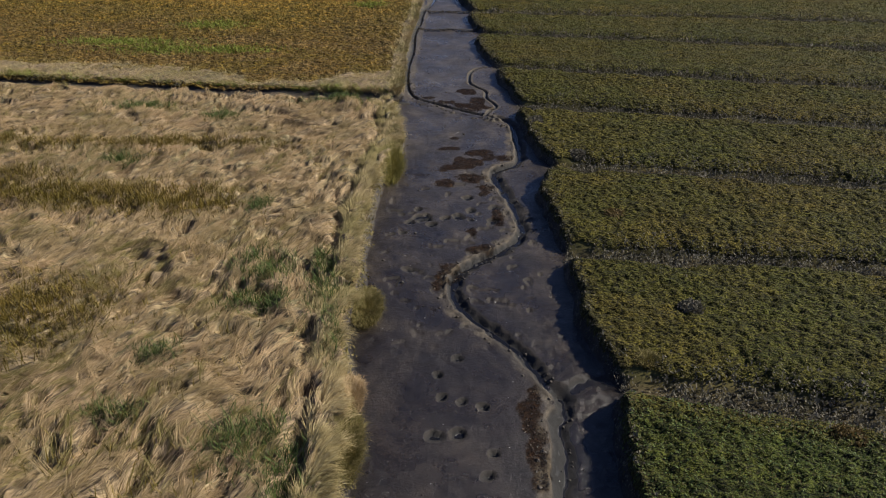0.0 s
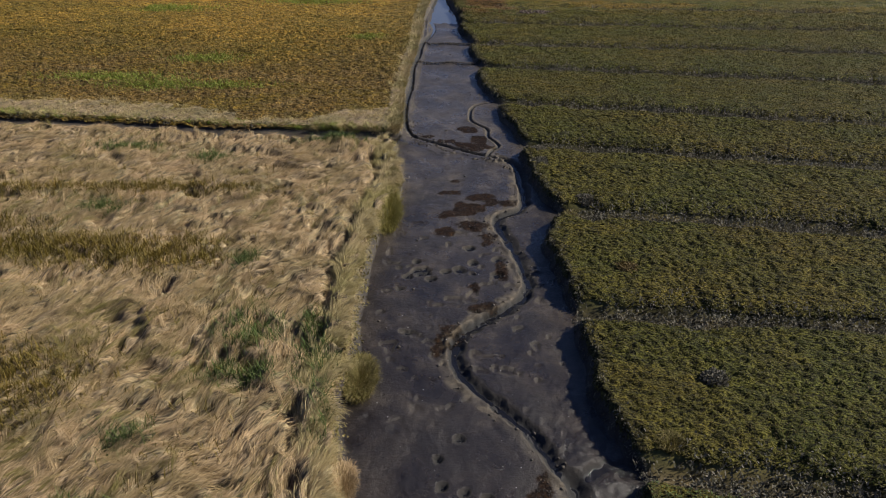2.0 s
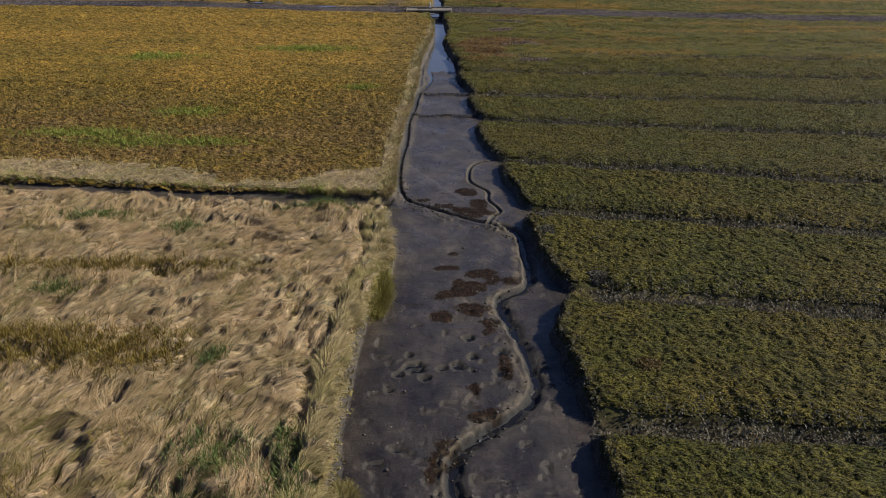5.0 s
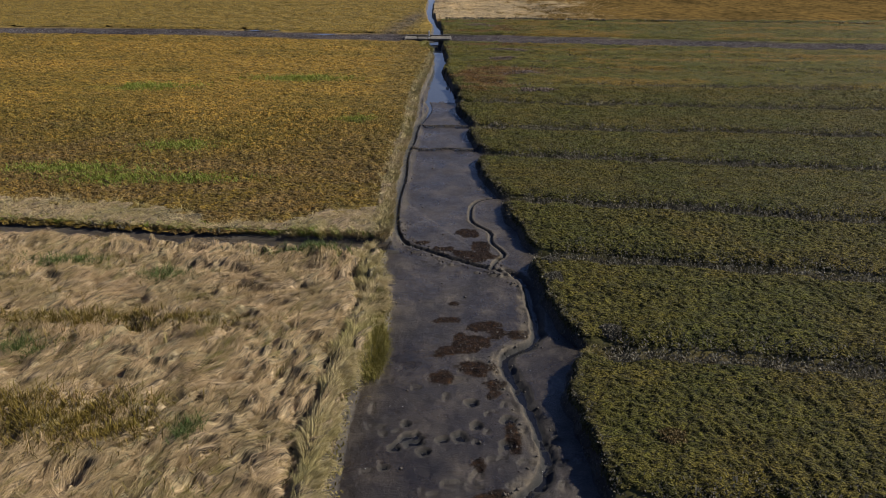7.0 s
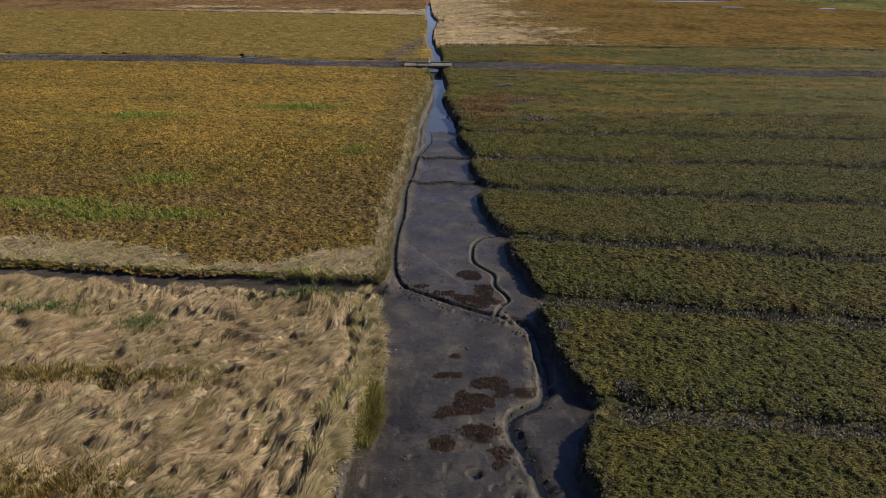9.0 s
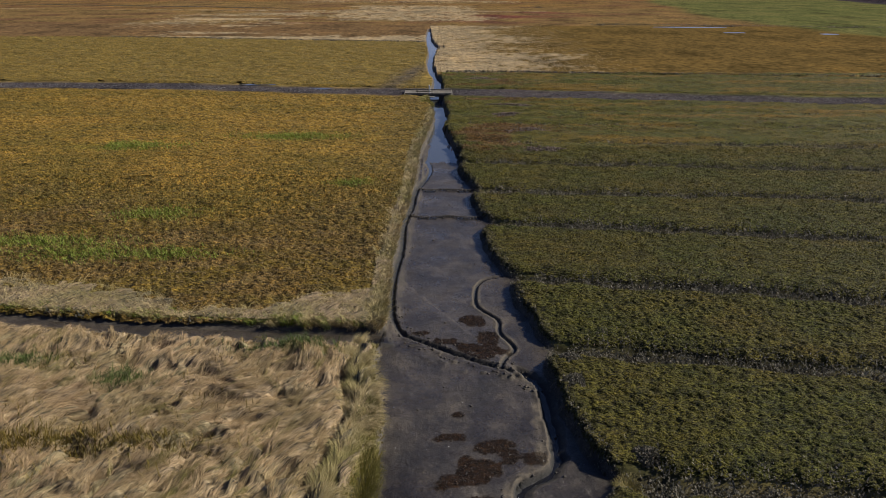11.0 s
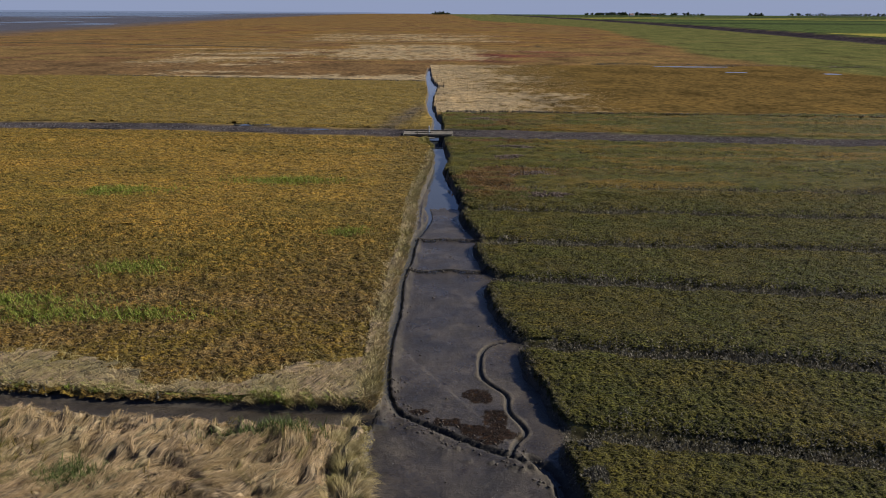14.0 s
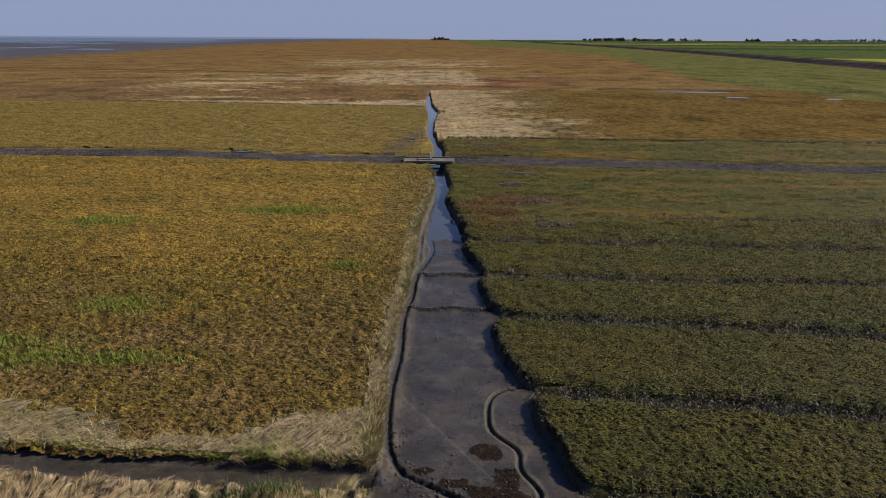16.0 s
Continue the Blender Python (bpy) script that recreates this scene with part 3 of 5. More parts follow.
def straw_cover():
    """Straw that lies in strands along its lay, with shade painted into the troughs between locks."""
    m, nt, p = material("lodged_straw")
    at = nt.nodes.new("ShaderNodeAttribute")
    at.attribute_name = "lay"

    def strands(a, b, detail, rough):
        mp = node(nt, "ShaderNodeMapping", Scale=(a, b, 1))
        nt.links.new(at.outputs["Vector"], mp.inputs["Vector"])
        return noise_of(nt, 1.0, detail, mp.outputs[0], rough)
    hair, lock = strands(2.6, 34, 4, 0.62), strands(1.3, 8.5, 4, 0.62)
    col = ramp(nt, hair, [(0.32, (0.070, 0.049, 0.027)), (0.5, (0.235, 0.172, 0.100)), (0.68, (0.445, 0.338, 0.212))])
    # lock noise darkens the troughs of the relief in place of self-shadowing
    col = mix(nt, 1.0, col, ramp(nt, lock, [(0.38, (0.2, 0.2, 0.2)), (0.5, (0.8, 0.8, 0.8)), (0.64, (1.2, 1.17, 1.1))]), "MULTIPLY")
    col = mix(nt, ramp(nt, noise_of(nt, 0.55, 5), [(0.45, (0, 0, 0)), (0.65, (0.8, 0.8, 0.8))]), col, mix(nt, 1.0, col, (0.66, 0.78, 0.66), "MULTIPLY"))
    nt.links.new(col, p.inputs["Base Color"])
    p.inputs["Roughness"].default_value = 0.75
    p.inputs["Specular IOR Level"].default_value = 0.2
    bump(nt, mathn(nt, "ADD", hair, mathn(nt, "MULTIPLY", lock, 1.5)), 0.9, 0.05, p)
    return m


def plain(name, stops, scale=6.0, rough=0.8, relief=0.3, depth=0.01, metallic=0.0):
    m, nt, p = material(name)
    n = noise_of(nt, scale, 6, rough=0.6)
    rnd = nt.nodes.new("ShaderNodeObjectInfo")
    col = ramp(nt, n, stops)
    shade = ramp(nt, rnd.outputs["Random"], [(0.0, (0.78, 0.78, 0.78)), (1.0, (1.22, 1.22, 1.22))])
    nt.links.new(mix(nt, 1.0, col, shade, "MULTIPLY"), p.inputs["Base Color"])
    p.inputs["Roughness"].default_value, p.inputs["Metallic"].default_value = rough, metallic
    bump(nt, noise_of(nt, scale * 4, 5), relief, depth, p)
    return m


def water_material(name, deep, rough, ripple):
    m, nt, p = material(name)
    p.inputs["Base Color"].default_value = (*deep, 1)
    p.inputs["Roughness"].default_value = rough
    p.inputs["IOR"].default_value = 1.33
    bump(nt, noise_of(nt, 3.0, 4), ripple, 0.02, p)
    return m


GROUND = ground_material()
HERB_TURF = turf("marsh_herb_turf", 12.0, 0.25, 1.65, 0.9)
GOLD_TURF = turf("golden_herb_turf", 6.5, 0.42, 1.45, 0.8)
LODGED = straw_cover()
STRAW = leafy("straw_blades", [(0.0, (0.294, 0.204, 0.102)), (0.35, (0.396, 0.281, 0.149)), (0.7, (0.48, 0.345, 0.197)), (1.0, (0.558, 0.416, 0.255))], (0.607, 0.643, 0.557), 0.8, 0.25)
GREEN = leafy("green_blades", [(0.0, (0.0484, 0.0732, 0.0161)), (0.5, (0.0741, 0.108, 0.0242)), (1.0, (0.116, 0.146, 0.0403))], None)
OLIVE = leafy("olive_herb_leaves", [(0.0, (0.119, 0.0836, 0.0132)), (0.5, (0.17, 0.122, 0.0216)), (1.0, (0.238, 0.163, 0.036))], (0.637, 0.684, 0.42), 0.8)
HERB = leafy("marsh_herb_leaves", [(0.0, (0.0473, 0.0474, 0.00901)), (0.4, (0.0562, 0.0547, 0.0106)), (0.8, (0.0678, 0.062, 0.0131)), (1.0, (0.0831, 0.0717, 0.0181))], (1.22, 0.98, 0.92), 0.3)
SCRUB = leafy("grey_scrub_leaves", [(0.0, (0.0537, 0.0501, 0.0346)), (0.5, (0.0975, 0.0914, 0.0642)), (1.0, (0.166, 0.144, 0.109))], None)
GOLD = leafy("golden_tuft_leaves", [(0.0, (0.128, 0.099, 0.0226)), (0.4, (0.154, 0.119, 0.027)), (0.8, (0.18, 0.136, 0.0319)), (1.0, (0.22, 0.171, 0.0507))], (0.547, 0.623, 0.43), 0.25)
BROWN = leafy("brown_herb_leaves", [(0.0, (0.104, 0.0722, 0.0288)), (0.5, (0.152, 0.1049, 0.04176)), (1.0, (0.216, 0.152, 0.0684))], (0.68, 0.684, 0.504), 0.5)
PALE = leafy("pale_straw_blades", [(0.0, (0.312, 0.232, 0.106)), (0.5, (0.426, 0.332, 0.163)), (1.0, (0.525, 0.423, 0.236))], (0.672, 0.73, 0.547), 0.5, 0.2)
LUSH = leafy("lush_green_blades", [(0.0, (0.136, 0.184, 0.024)), (0.6, (0.185, 0.227, 0.032)), (1.0, (0.253, 0.27, 0.056))], None)
FRESH = leafy("yellow_green_blades", [(0.0, (0.12, 0.115, 0.0255)), (0.6, (0.184, 0.164, 0.0382)), (1.0, (0.276, 0.221, 0.0765))], None)
DULL = leafy("olive_straw_blades", [(0.0, (0.11, 0.095, 0.025)), (0.6, (0.18, 0.15, 0.045)), (1.0, (0.30, 0.24, 0.11))], None)
RUST = leafy("rusty_herb_leaves", [(0.0, (0.09, 0.045, 0.025)), (0.6, (0.14, 0.07, 0.035)), (1.0, (0.20, 0.11, 0.05))], None)
WEEDS = leafy("seaweed_scraps", [(0.0, (0.006, 0.004, 0.003)), (0.7, (0.017, 0.010, 0.005)), (1.0, (0.045, 0.026, 0.012))], None, 1, 0.05, 0.5)
WATER = water_material("ditch_water", (0.055, 0.060, 0.068), 0.06, 0.03)
SEA = water_material("sea_water", (0.07, 0.085, 0.10), 0.25, 0.3)


# ---- mesh builders ----
def mesh_of(name, verts, faces, mat, smooth=False):
    """verts (N, 3), faces (M, 3 or 4) as arrays."""
    me = bpy.data.meshes.new(name)
    k = faces.shape[1]
    me.vertices.add(len(verts))
    me.vertices.foreach_set("co", np.ascontiguousarray(verts, dtype=np.float32).ravel())
    me.loops.add(faces.size)
    me.loops.foreach_set("vertex_index", np.ascontiguousarray(faces, dtype=np.int32).ravel())
    me.polygons.add(len(faces))
    me.polygons.foreach_set("loop_start", np.arange(0, faces.size, k, dtype=np.int32))
    me.update(calc_edges=True)
    if smooth:
        me.shade_smooth()
    me.materials.append(mat)
    return me


def part(name, bm, mat, parent=None, label=""):
    me = bpy.data.meshes.new(name)
    bm.to_mesh(me)
    bm.free()
    me.materials.append(mat)
    ob = new(name, me)
    ob.parent = parent
    return tagged(ob, label=label)


def blades(name, root, lean, width, sag, mat, label, category):
    """Ribbons from root along lean, sagging in the middle: 3 triangles each."""
    n = len(root)
    across = np.stack([-lean[:, 1], lean[:, 0], 0.15 * rng.normal(size=n)], 1)
    turn = rng.uniform(-0.7, 0.7, n)[:, None]
    across = across / (np.linalg.norm(across, axis=1, keepdims=True) + 1e-6) + turn * np.array([0, 0, 1.0])
    across = across / np.linalg.norm(across, axis=1, keepdims=True) * width[:, None] * 0.5
    mid = root + 0.55 * lean + np.stack([0 * sag, 0 * sag, sag], 1)
    v = np.stack([root - across, root + across, mid - across * 0.85, mid + across * 0.85, root + lean], 1).reshape(-1, 3)
    f = (np.arange(n)[:, None, None] * 5 + np.array([[0, 1, 3], [0, 3, 2], [2, 3, 4]])[None]).reshape(-1, 3)
    return tagged(new(name, mesh_of(name, v, f, mat)), label, category, kind="stuff")


def leaves(name, centre, size, tilt, mat, label, category, long=1.6):
    """Small pointed leaves, two triangles each, facing mostly up."""
    n = len(centre)
    a = rng.uniform(0, 2 * np.pi, n)
    u = np.stack([np.cos(a), np.sin(a), rng.normal(0, tilt, n)], 1)
    w = np.stack([-np.sin(a), np.cos(a), rng.normal(0, tilt, n)], 1)
    u, w = u * (size * long * 0.5)[:, None], w * (size * 0.5)[:, None]
    v = np.stack([centre - u, centre + w, centre + u, centre - w], 1).reshape(-1, 3)
    f = (np.arange(n)[:, None, None] * 4 + np.array([[0, 1, 2], [0, 2, 3]])[None]).reshape(-1, 3)
    return tagged(new(name, mesh_of(name, v, f, mat)), label, category, kind="stuff")


def scatter(density, x0, x1, y0, y1, keep):
    """Random places on a rectangle, thinned by keep(x, y) in 0 to 1."""
    n = int(density * (x1 - x0) * (y1 - y0))
    x, y = rng.uniform(x0, x1, n), rng.uniform(y0, y1, n)
    k = rng.uniform(0, 1, n) < keep(x, y)
    return x[k], y[k]


def fan(y):
    """Half the width of the land that is planted densely at y."""
    return 0.52 * y + 14.8


# ---- land cover ----
def blend(col, w, c):
    return col + (np.array(c) - col) * np.clip(w, 0, 1)[:, None]


def cover(x, y):
    n1 = fbm(x * 0.02, y * 0.045, 61) - 0.5
    n2 = fbm(x * 0.06, y * 0.15, 62) - 0.5
    col = np.tile(np.array([0.15, 0.10, 0.042]), (len(x), 1))
    col = blend(col, (n1 * 3 + 0.3) * (y > 300), (0.165, 0.10, 0.036))
    col = blend(col, (n2 * 4) * (y > 200), (0.11, 0.062, 0.036))
    right = x > right_edge(y)
    col = blend(col, right * sstep(108, 106, y) * 1.0, (0.092, 0.090, 0.027))
    col = blend(col, right * np.where(np.abs(y) < 90, furrow(x, y), 0), (0.07, 0.06, 0.038))
    north_left = (x < left_edge(y)) * sstep(23, 24, y) * (y < 175)
    col = blend(col, north_left * 1.0, (0.235, 0.165, 0.046))
    col = blend(col, north_left * sstep(40, 28, y + 14 * n1), (0.17, 0.122, 0.052))
    col = blend(col, np.where(y < 60, rough_grass(x, y), 0), (0.20, 0.145, 0.08))
    col = blend(col, np.where(y < 80, straw_strip(x, y), 0), (0.30, 0.225, 0.125))
    col = blend(col, north_left * sstep(92, 96, y), (0.17, 0.125, 0.042))
    col = blend(col, sstep(109, 112, y) * sstep(219, 214, y) * (x > -2), (0.104, 0.070, 0.0245))
    beyond = sstep(162, 168, y + 0.158 * (x + 3.3) * (x > -75)) * (x < -1)
    col = blend(col, beyond * sstep(225, 215, y), (0.125, 0.08, 0.04))
    col = blend(col, sstep(0.0, 0.15, n1 + 0.06) * sstep(217, 225, y) * sstep(340, 280, y) * sstep(0, 20, x) * sstep(60, 40, x), (0.12, 0.045, 0.035))
    edge = np.interp(y, [0, 175, 218, 249, 508, 748, 982, 1313, 5000], [118, 102, 100, 90, 118, 142, 125, 60, 40]) + 12 * n1
    col = blend(col, sstep(-4, 4, x - edge), (0.088, 0.094, 0.034))
    col = blend(col, sstep(-4, 4, x - edge) * sstep(-0.02, 0.1, n2) * 0.5, (0.115, 0.108, 0.042))
    e = x - dike_foot(y)
    col = blend(col, sstep(-4, -2.5, e) * sstep(10, 8.5, e), (0.040, 0.034, 0.040))
    col = blend(col, sstep(10.5, 12, e), (0.036, 0.052, 0.026))
    strip = np.floor((y + 0.25 * x) / 160.0)
    inland = sstep(40, 44, e)
    col = blend(col, inland * (hash2(strip, strip * 0, 3) > 0.5), (0.062, 0.085, 0.032))
    col = blend(col, inland * (hash2(strip, strip * 0, 3) > 0.8), (0.22, 0.20, 0.05))
    shore = sstep(-30, 10, sea_line(y) - x + 60 * n1)
    col = blend(col, shore, (0.105, 0.08, 0.065))
    r = road(x, y)
    gravel = sstep(3.7, 2.9, r + 1.6 * n2)
    col = blend(col, np.exp(-((x + 2.6 + 0.16 * np.maximum(118 - y, 0)) / 1.3) ** 2) * sstep(90, 93, y) * sstep(122, 112, y) * (x < left_edge(y)), (0.085, 0.072, 0.062))
    col = blend(col, gravel, (0.052, 0.046, 0.048))
    col = blend(col, sstep(0.9, 0.4, far_ditch(x, y)), (0.05, 0.042, 0.03))
    return col


def dryness(x, y):
    """0 to 1: how much bleached grass stands on the far marsh."""
    n = fbm(x * 0.05, y * 0.09, 64) - 0.5
    w = 0.66 * sstep(109, 111, y) * sstep(219, 216, y) * sstep(42, 0, x + 30 * n) * (x > right_edge(y))
    north = sstep(163, 165, y + 0.158 * (x + 3.3) * (x > -75)) * (x < -1)
    w = np.maximum(w, north * sstep(190, 166, y + 0.1 * x + 30 * n) * sstep(-76, -62, x))
    w = np.maximum(w, 0.75 * sstep(-120, -70, x) * sstep(-24, -50, x) * sstep(185, 215, y) * sstep(340, 290, y) * (0.55 + n))
    w = np.maximum(w, 0.55 * sstep(-48, -32, x + 20 * n) * sstep(30, 8, x + 20 * n) * sstep(226, 240, y + 12 * n) * sstep(380, 335, y))
    w = np.maximum(w, 0.62 * sstep(360, 390, y) * sstep(600, 500, y) * sstep(90, 40, np.abs(x + 20)) * (0.7 + n))
    w = np.maximum(w, 0.6 * sstep(4, 1.5, np.abs(y - 297 - 0.06 * np.minimum(x, 0) * -1)) * (x < 40))
    return w


def steps(a, b, first, grow, limit):
    out, s = [a], first
    while out[-1] < b:
        out.append(out[-1] + s)
        s = min(s * grow, limit)
    return out


# ---- the ground: one sheet from the camera's back to the horizon ----
inner = list(np.arange(-3.6, 6.01, 0.062))
outer = steps(0.1, 270, 0.2, 1.09, 4.0)
outer += [outer[-1] + v for v in steps(4.5, 4600, 5.0, 1.09, 260)]
gx = np.array([-3.6 - v for v in outer][::-1] + inner + [6.0 + v for v in outer])
gy = np.array([-v for v in steps(9.0, 1500, 0.25, 1.15, 260)][::-1] + list(np.arange(-8.9, 26.0, 0.083)) + steps(26.0, 4950, 0.09, 1.0225, 200))
X, Y = np.meshgrid(gx, gy)
Z = height(X, Y)
ni, nj = len(gx), len(gy)
idx = np.arange(ni * nj).reshape(nj, ni)
quads = np.stack([idx[:-1, :-1], idx[:-1, 1:], idx[1:, 1:], idx[1:, :-1]], -1).reshape(-1, 4)
ground = tagged(new("ground", mesh_of("ground", np.stack([X.ravel(), Y.ravel(), Z.ravel()], 1), quads, GROUND, True)),
                "flat salt marsh cut by a muddy ditch", "ground", kind="structure")
xf, yf = X.ravel(), Y.ravel()
tone = ground.data.color_attributes.new("cover", "FLOAT_COLOR", "POINT")
tone.data.foreach_set("color", np.hstack([cover(xf, yf), np.ones((len(xf), 1))]).astype(np.float32).ravel())
bleached = ground.data.attributes.new("dry", "FLOAT", "POINT")
bleached.data.foreach_set("value", dryness(xf, yf).astype(np.float32))
wetness = ground.data.attributes.new("mud", "FLOAT", "POINT")
mudw = np.maximum(sstep(-0.2, -0.02, in_ditch(xf, yf)), sstep(-0.15, 0.05, side_ditch(xf, yf)))
mudw = np.maximum(mudw, 0.8 * sstep(0, 60, sea_line(yf) - xf))
wetness.data.foreach_set("value", mudw.astype(np.float32))
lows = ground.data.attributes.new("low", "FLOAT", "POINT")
lows.data.foreach_set("value", low_wet_shade(xf, yf).astype(np.float32))
crusts = ground.data.attributes.new("crust", "FLOAT", "POINT")
crusts.data.foreach_set("value", rill_crust(xf, yf).astype(np.float32))
algae = ground.data.attributes.new("weed", "FLOAT", "POINT")
algae.data.foreach_set("value", weed(xf, yf).astype(np.float32))

# water in the far half of the ditch, and the sea
wy = np.arange(49, 206, 0.5)
wv = np.concatenate([np.stack([left_edge(wy) - 0.3, wy, 0 * wy + BED - 0.075], 1), np.stack([right_edge(wy) + 0.3, wy, 0 * wy + BED - 0.075], 1)])
m = len(wy)
wf = np.stack([np.arange(m - 1), np.arange(m, 2 * m - 1), np.arange(m + 1, 2 * m), np.arange(1, m)], 1)
tagged(new("water", mesh_of("water", wv, wf, WATER)), "still grey-blue water in the ditch", "water", kind="structure")
sv = np.array([(-4900, 300, -0.31), (-150, 300, -0.31), (-150, 4940, -0.31), (-4900, 4940, -0.31)])
# upright strip at the sea's far edge; its own glow replaces sky light
glowing_far_sea, nt, p = material("glowing_far_sea")
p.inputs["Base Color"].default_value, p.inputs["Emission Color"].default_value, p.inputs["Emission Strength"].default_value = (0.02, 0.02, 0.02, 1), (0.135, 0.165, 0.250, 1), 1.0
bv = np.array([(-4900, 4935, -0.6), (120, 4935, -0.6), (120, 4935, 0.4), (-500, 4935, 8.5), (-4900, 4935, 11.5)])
tagged(new("backdrop", mesh_of("backdrop", bv, np.array([[0, 1, 2, 3, 4]]), glowing_far_sea)), "glowing blue-grey strip standing in for the sea at the horizon", "sea", kind="structure")
tagged(new("water", mesh_of("sea", sv, np.array([[0, 1, 2, 3]]), SEA)), "distant tidal sea beyond the mudflats", "sea", kind="structure")


# ---- the plants ----
def cover_sheet(name, box, step, top, keep, mat, label, category, colour=None, lays=False, limit=0.35):
    """The closed surface of a stand of plants, left open where keep(x, y) is low."""
    xs, ys = np.arange(box[0], box[1] + step[0], step[0]), np.arange(box[2], box[3] + step[1], step[1])
    gx, gy = [v.ravel() for v in np.meshgrid(xs, ys)]
    gx, gy = gx + rng.uniform(-0.3, 0.3, gx.shape) * step[0], gy + rng.uniform(-0.3, 0.3, gx.shape) * step[1]
    on = keep(gx, gy) > limit
    i = np.arange(len(gx)).reshape(len(ys), len(xs))
    q = np.stack([i[:-1, :-1], i[:-1, 1:], i[1:, 1:], i[1:, :-1]], -1).reshape(-1, 4)
    q = q[on[q].sum(1) >= 3]
    used, q = np.unique(q, return_inverse=True)
    gx, gy = gx[used], gy[used]
    ob = new(name, mesh_of(name, np.stack([gx, gy, top(gx, gy)], 1), q.reshape(-1, 4), mat, True))
    if colour:
        ob.data.color_attributes.new("cover", "FLOAT_COLOR", "POINT").data.foreach_set("color", np.hstack([colour(gx, gy), np.ones((len(gx), 1))]).astype(np.float32).ravel())
    if lays:
        s, t = lay(gx, gy)
        ob.data.attributes.new("lay", "FLOAT_VECTOR", "POINT").data.foreach_set("vector", np.stack([s, t, 0 * s], 1).astype(np.float32).ravel())
    return tagged(ob, label, category, kind="stuff")


def straw_grass(density=15, region=None, mat=STRAW, label="tall lodged straw-coloured grass lying in swirls"):
    """Strands of long thin blades that share a lay and hug the lodged surface."""
    x, y = scatter(density, -27, -1.9, -9, 24.5, lambda x, y: (region(x, y) if region else 1.0) * rough_grass(x, y) * (-x < fan(y)) * (1 - 0.9 * olive_patch(x, y)) * (1 - 0.6 * green_patch(x, y)) * (left_edge(y) - x > 0.75)
                   * (1 - 0.8 * hollows(x, y)) * (1 - trench(x, y)))
    m, per = len(x), 24
    odd = rng.uniform(0, 1, m) < 0.11
    way = lodged(x, y) + rng.normal(0, 0.17, m) + odd * rng.normal(0, 1.0, m)
    arch, size = rng.uniform(0.0, 0.13, m) + odd * rng.uniform(0.05, 0.2, m), rng.uniform(0.4, 0.95, m)
    out, across = rng.normal(0, 0.16, m * per), rng.normal(0, 0.05, m * per)
    c, d = np.repeat(np.cos(way), per), np.repeat(np.sin(way), per)
    x, y = np.repeat(x, per) + c * out - d * across, np.repeat(y, per) + d * out + c * across
    n = len(x)
    a = np.repeat(way, per) + rng.normal(0, 0.09, n)
    length = np.repeat(size, per) * rng.uniform(0.5, 1.0, n)
    lean = np.stack([np.cos(a) * length, np.sin(a) * length, 0 * a], 1)
    z = straw_at(x, y)
    lean[:, 2] = straw_at(x + lean[:, 0], y + lean[:, 1]) - z + rng.uniform(-0.02, 0.05, n)
    root = np.stack([x, y, z + rng.uniform(-0.03, 0.03, n)], 1)
    blades("straw_grass", root, lean, rng.uniform(0.006, 0.014, n), np.repeat(arch, per) + rng.uniform(0, 0.05, n), mat, label, "grass")


def verge_grass():
    """The pale fringe along the near left bank: plumes that stand up and nod over the mud."""
    y = np.arange(-9.0, 21.3, 0.075)
    m, per = len(y), 80
    y = y + rng.normal(0, 0.08, m)
    off = rng.normal(0, 0.19, m)
    x = left_edge(y) - 0.66 + off
    way = 1.0 - 2.4 * off + 1.6 * (fbm(y * 0.7, y * 0, 77) - 0.5) + rng.normal(0, 0.2, m)
    size = rng.uniform(0.55, 0.95, m)
    x, y = np.repeat(x, per) + rng.normal(0, 0.09, m * per), np.repeat(y, per) + rng.normal(0, 0.09, m * per)
    n = len(x)
    a = np.repeat(way, per) + rng.normal(0, 0.22, n)
    lean = np.stack([np.cos(a), np.sin(a), rng.uniform(0.1, 0.6, n)], 1)
    lean *= (np.repeat(size, per) * rng.uniform(0.6, 1.0, n) / np.linalg.norm(lean, axis=1))[:, None]
    root = np.stack([x, y, height(x, y) + rng.uniform(0, 0.08, n)], 1)
    blades("straw_grass", root, lean, rng.uniform(0.008, 0.017, n), rng.uniform(0.08, 0.2, n), PALE, "pale plumes of grass nodding over the ditch bank", "grass")


def tufts(name, density, box, keep, height_range, width_range, spread, mat, label, category="grass", sag=0.03, top=lie):
    x, y = scatter(density, *box, keep)
    n = len(x)
    a = rng.uniform(0, 2 * np.pi, n)
    tall = rng.uniform(*height_range, n)
    lean = np.stack([np.cos(a) * spread, np.sin(a) * spread, 0 * a + 1], 1) * tall[:, None]
    lean[:, :2] *= rng.uniform(0.3, 1.6, n)[:, None]
    root = np.stack([x, y, top(x, y) - 0.02], 1)
    return blades(name, root, lean, rng.uniform(*width_range, n), 0 * a + sag, mat, label, category)


def carpet(name, density, box, keep, size, lift, mat, label, tilt=0.55, category="marsh herbs", long=1.6, top=lie):
    x, y = scatter(density, *box, keep)
    n = len(x)
    clump = fbm(x * 5.2, y * 5.2, 81, 2)
    z = top(x, y) + lift * (0.15 + 1.2 * sstep(0.3, 0.75, clump)) * rng.uniform(0.3, 1.0, n)
    return leaves(name, np.stack([x, y, z], 1), rng.uniform(*size, n), tilt, mat, label, category, long)


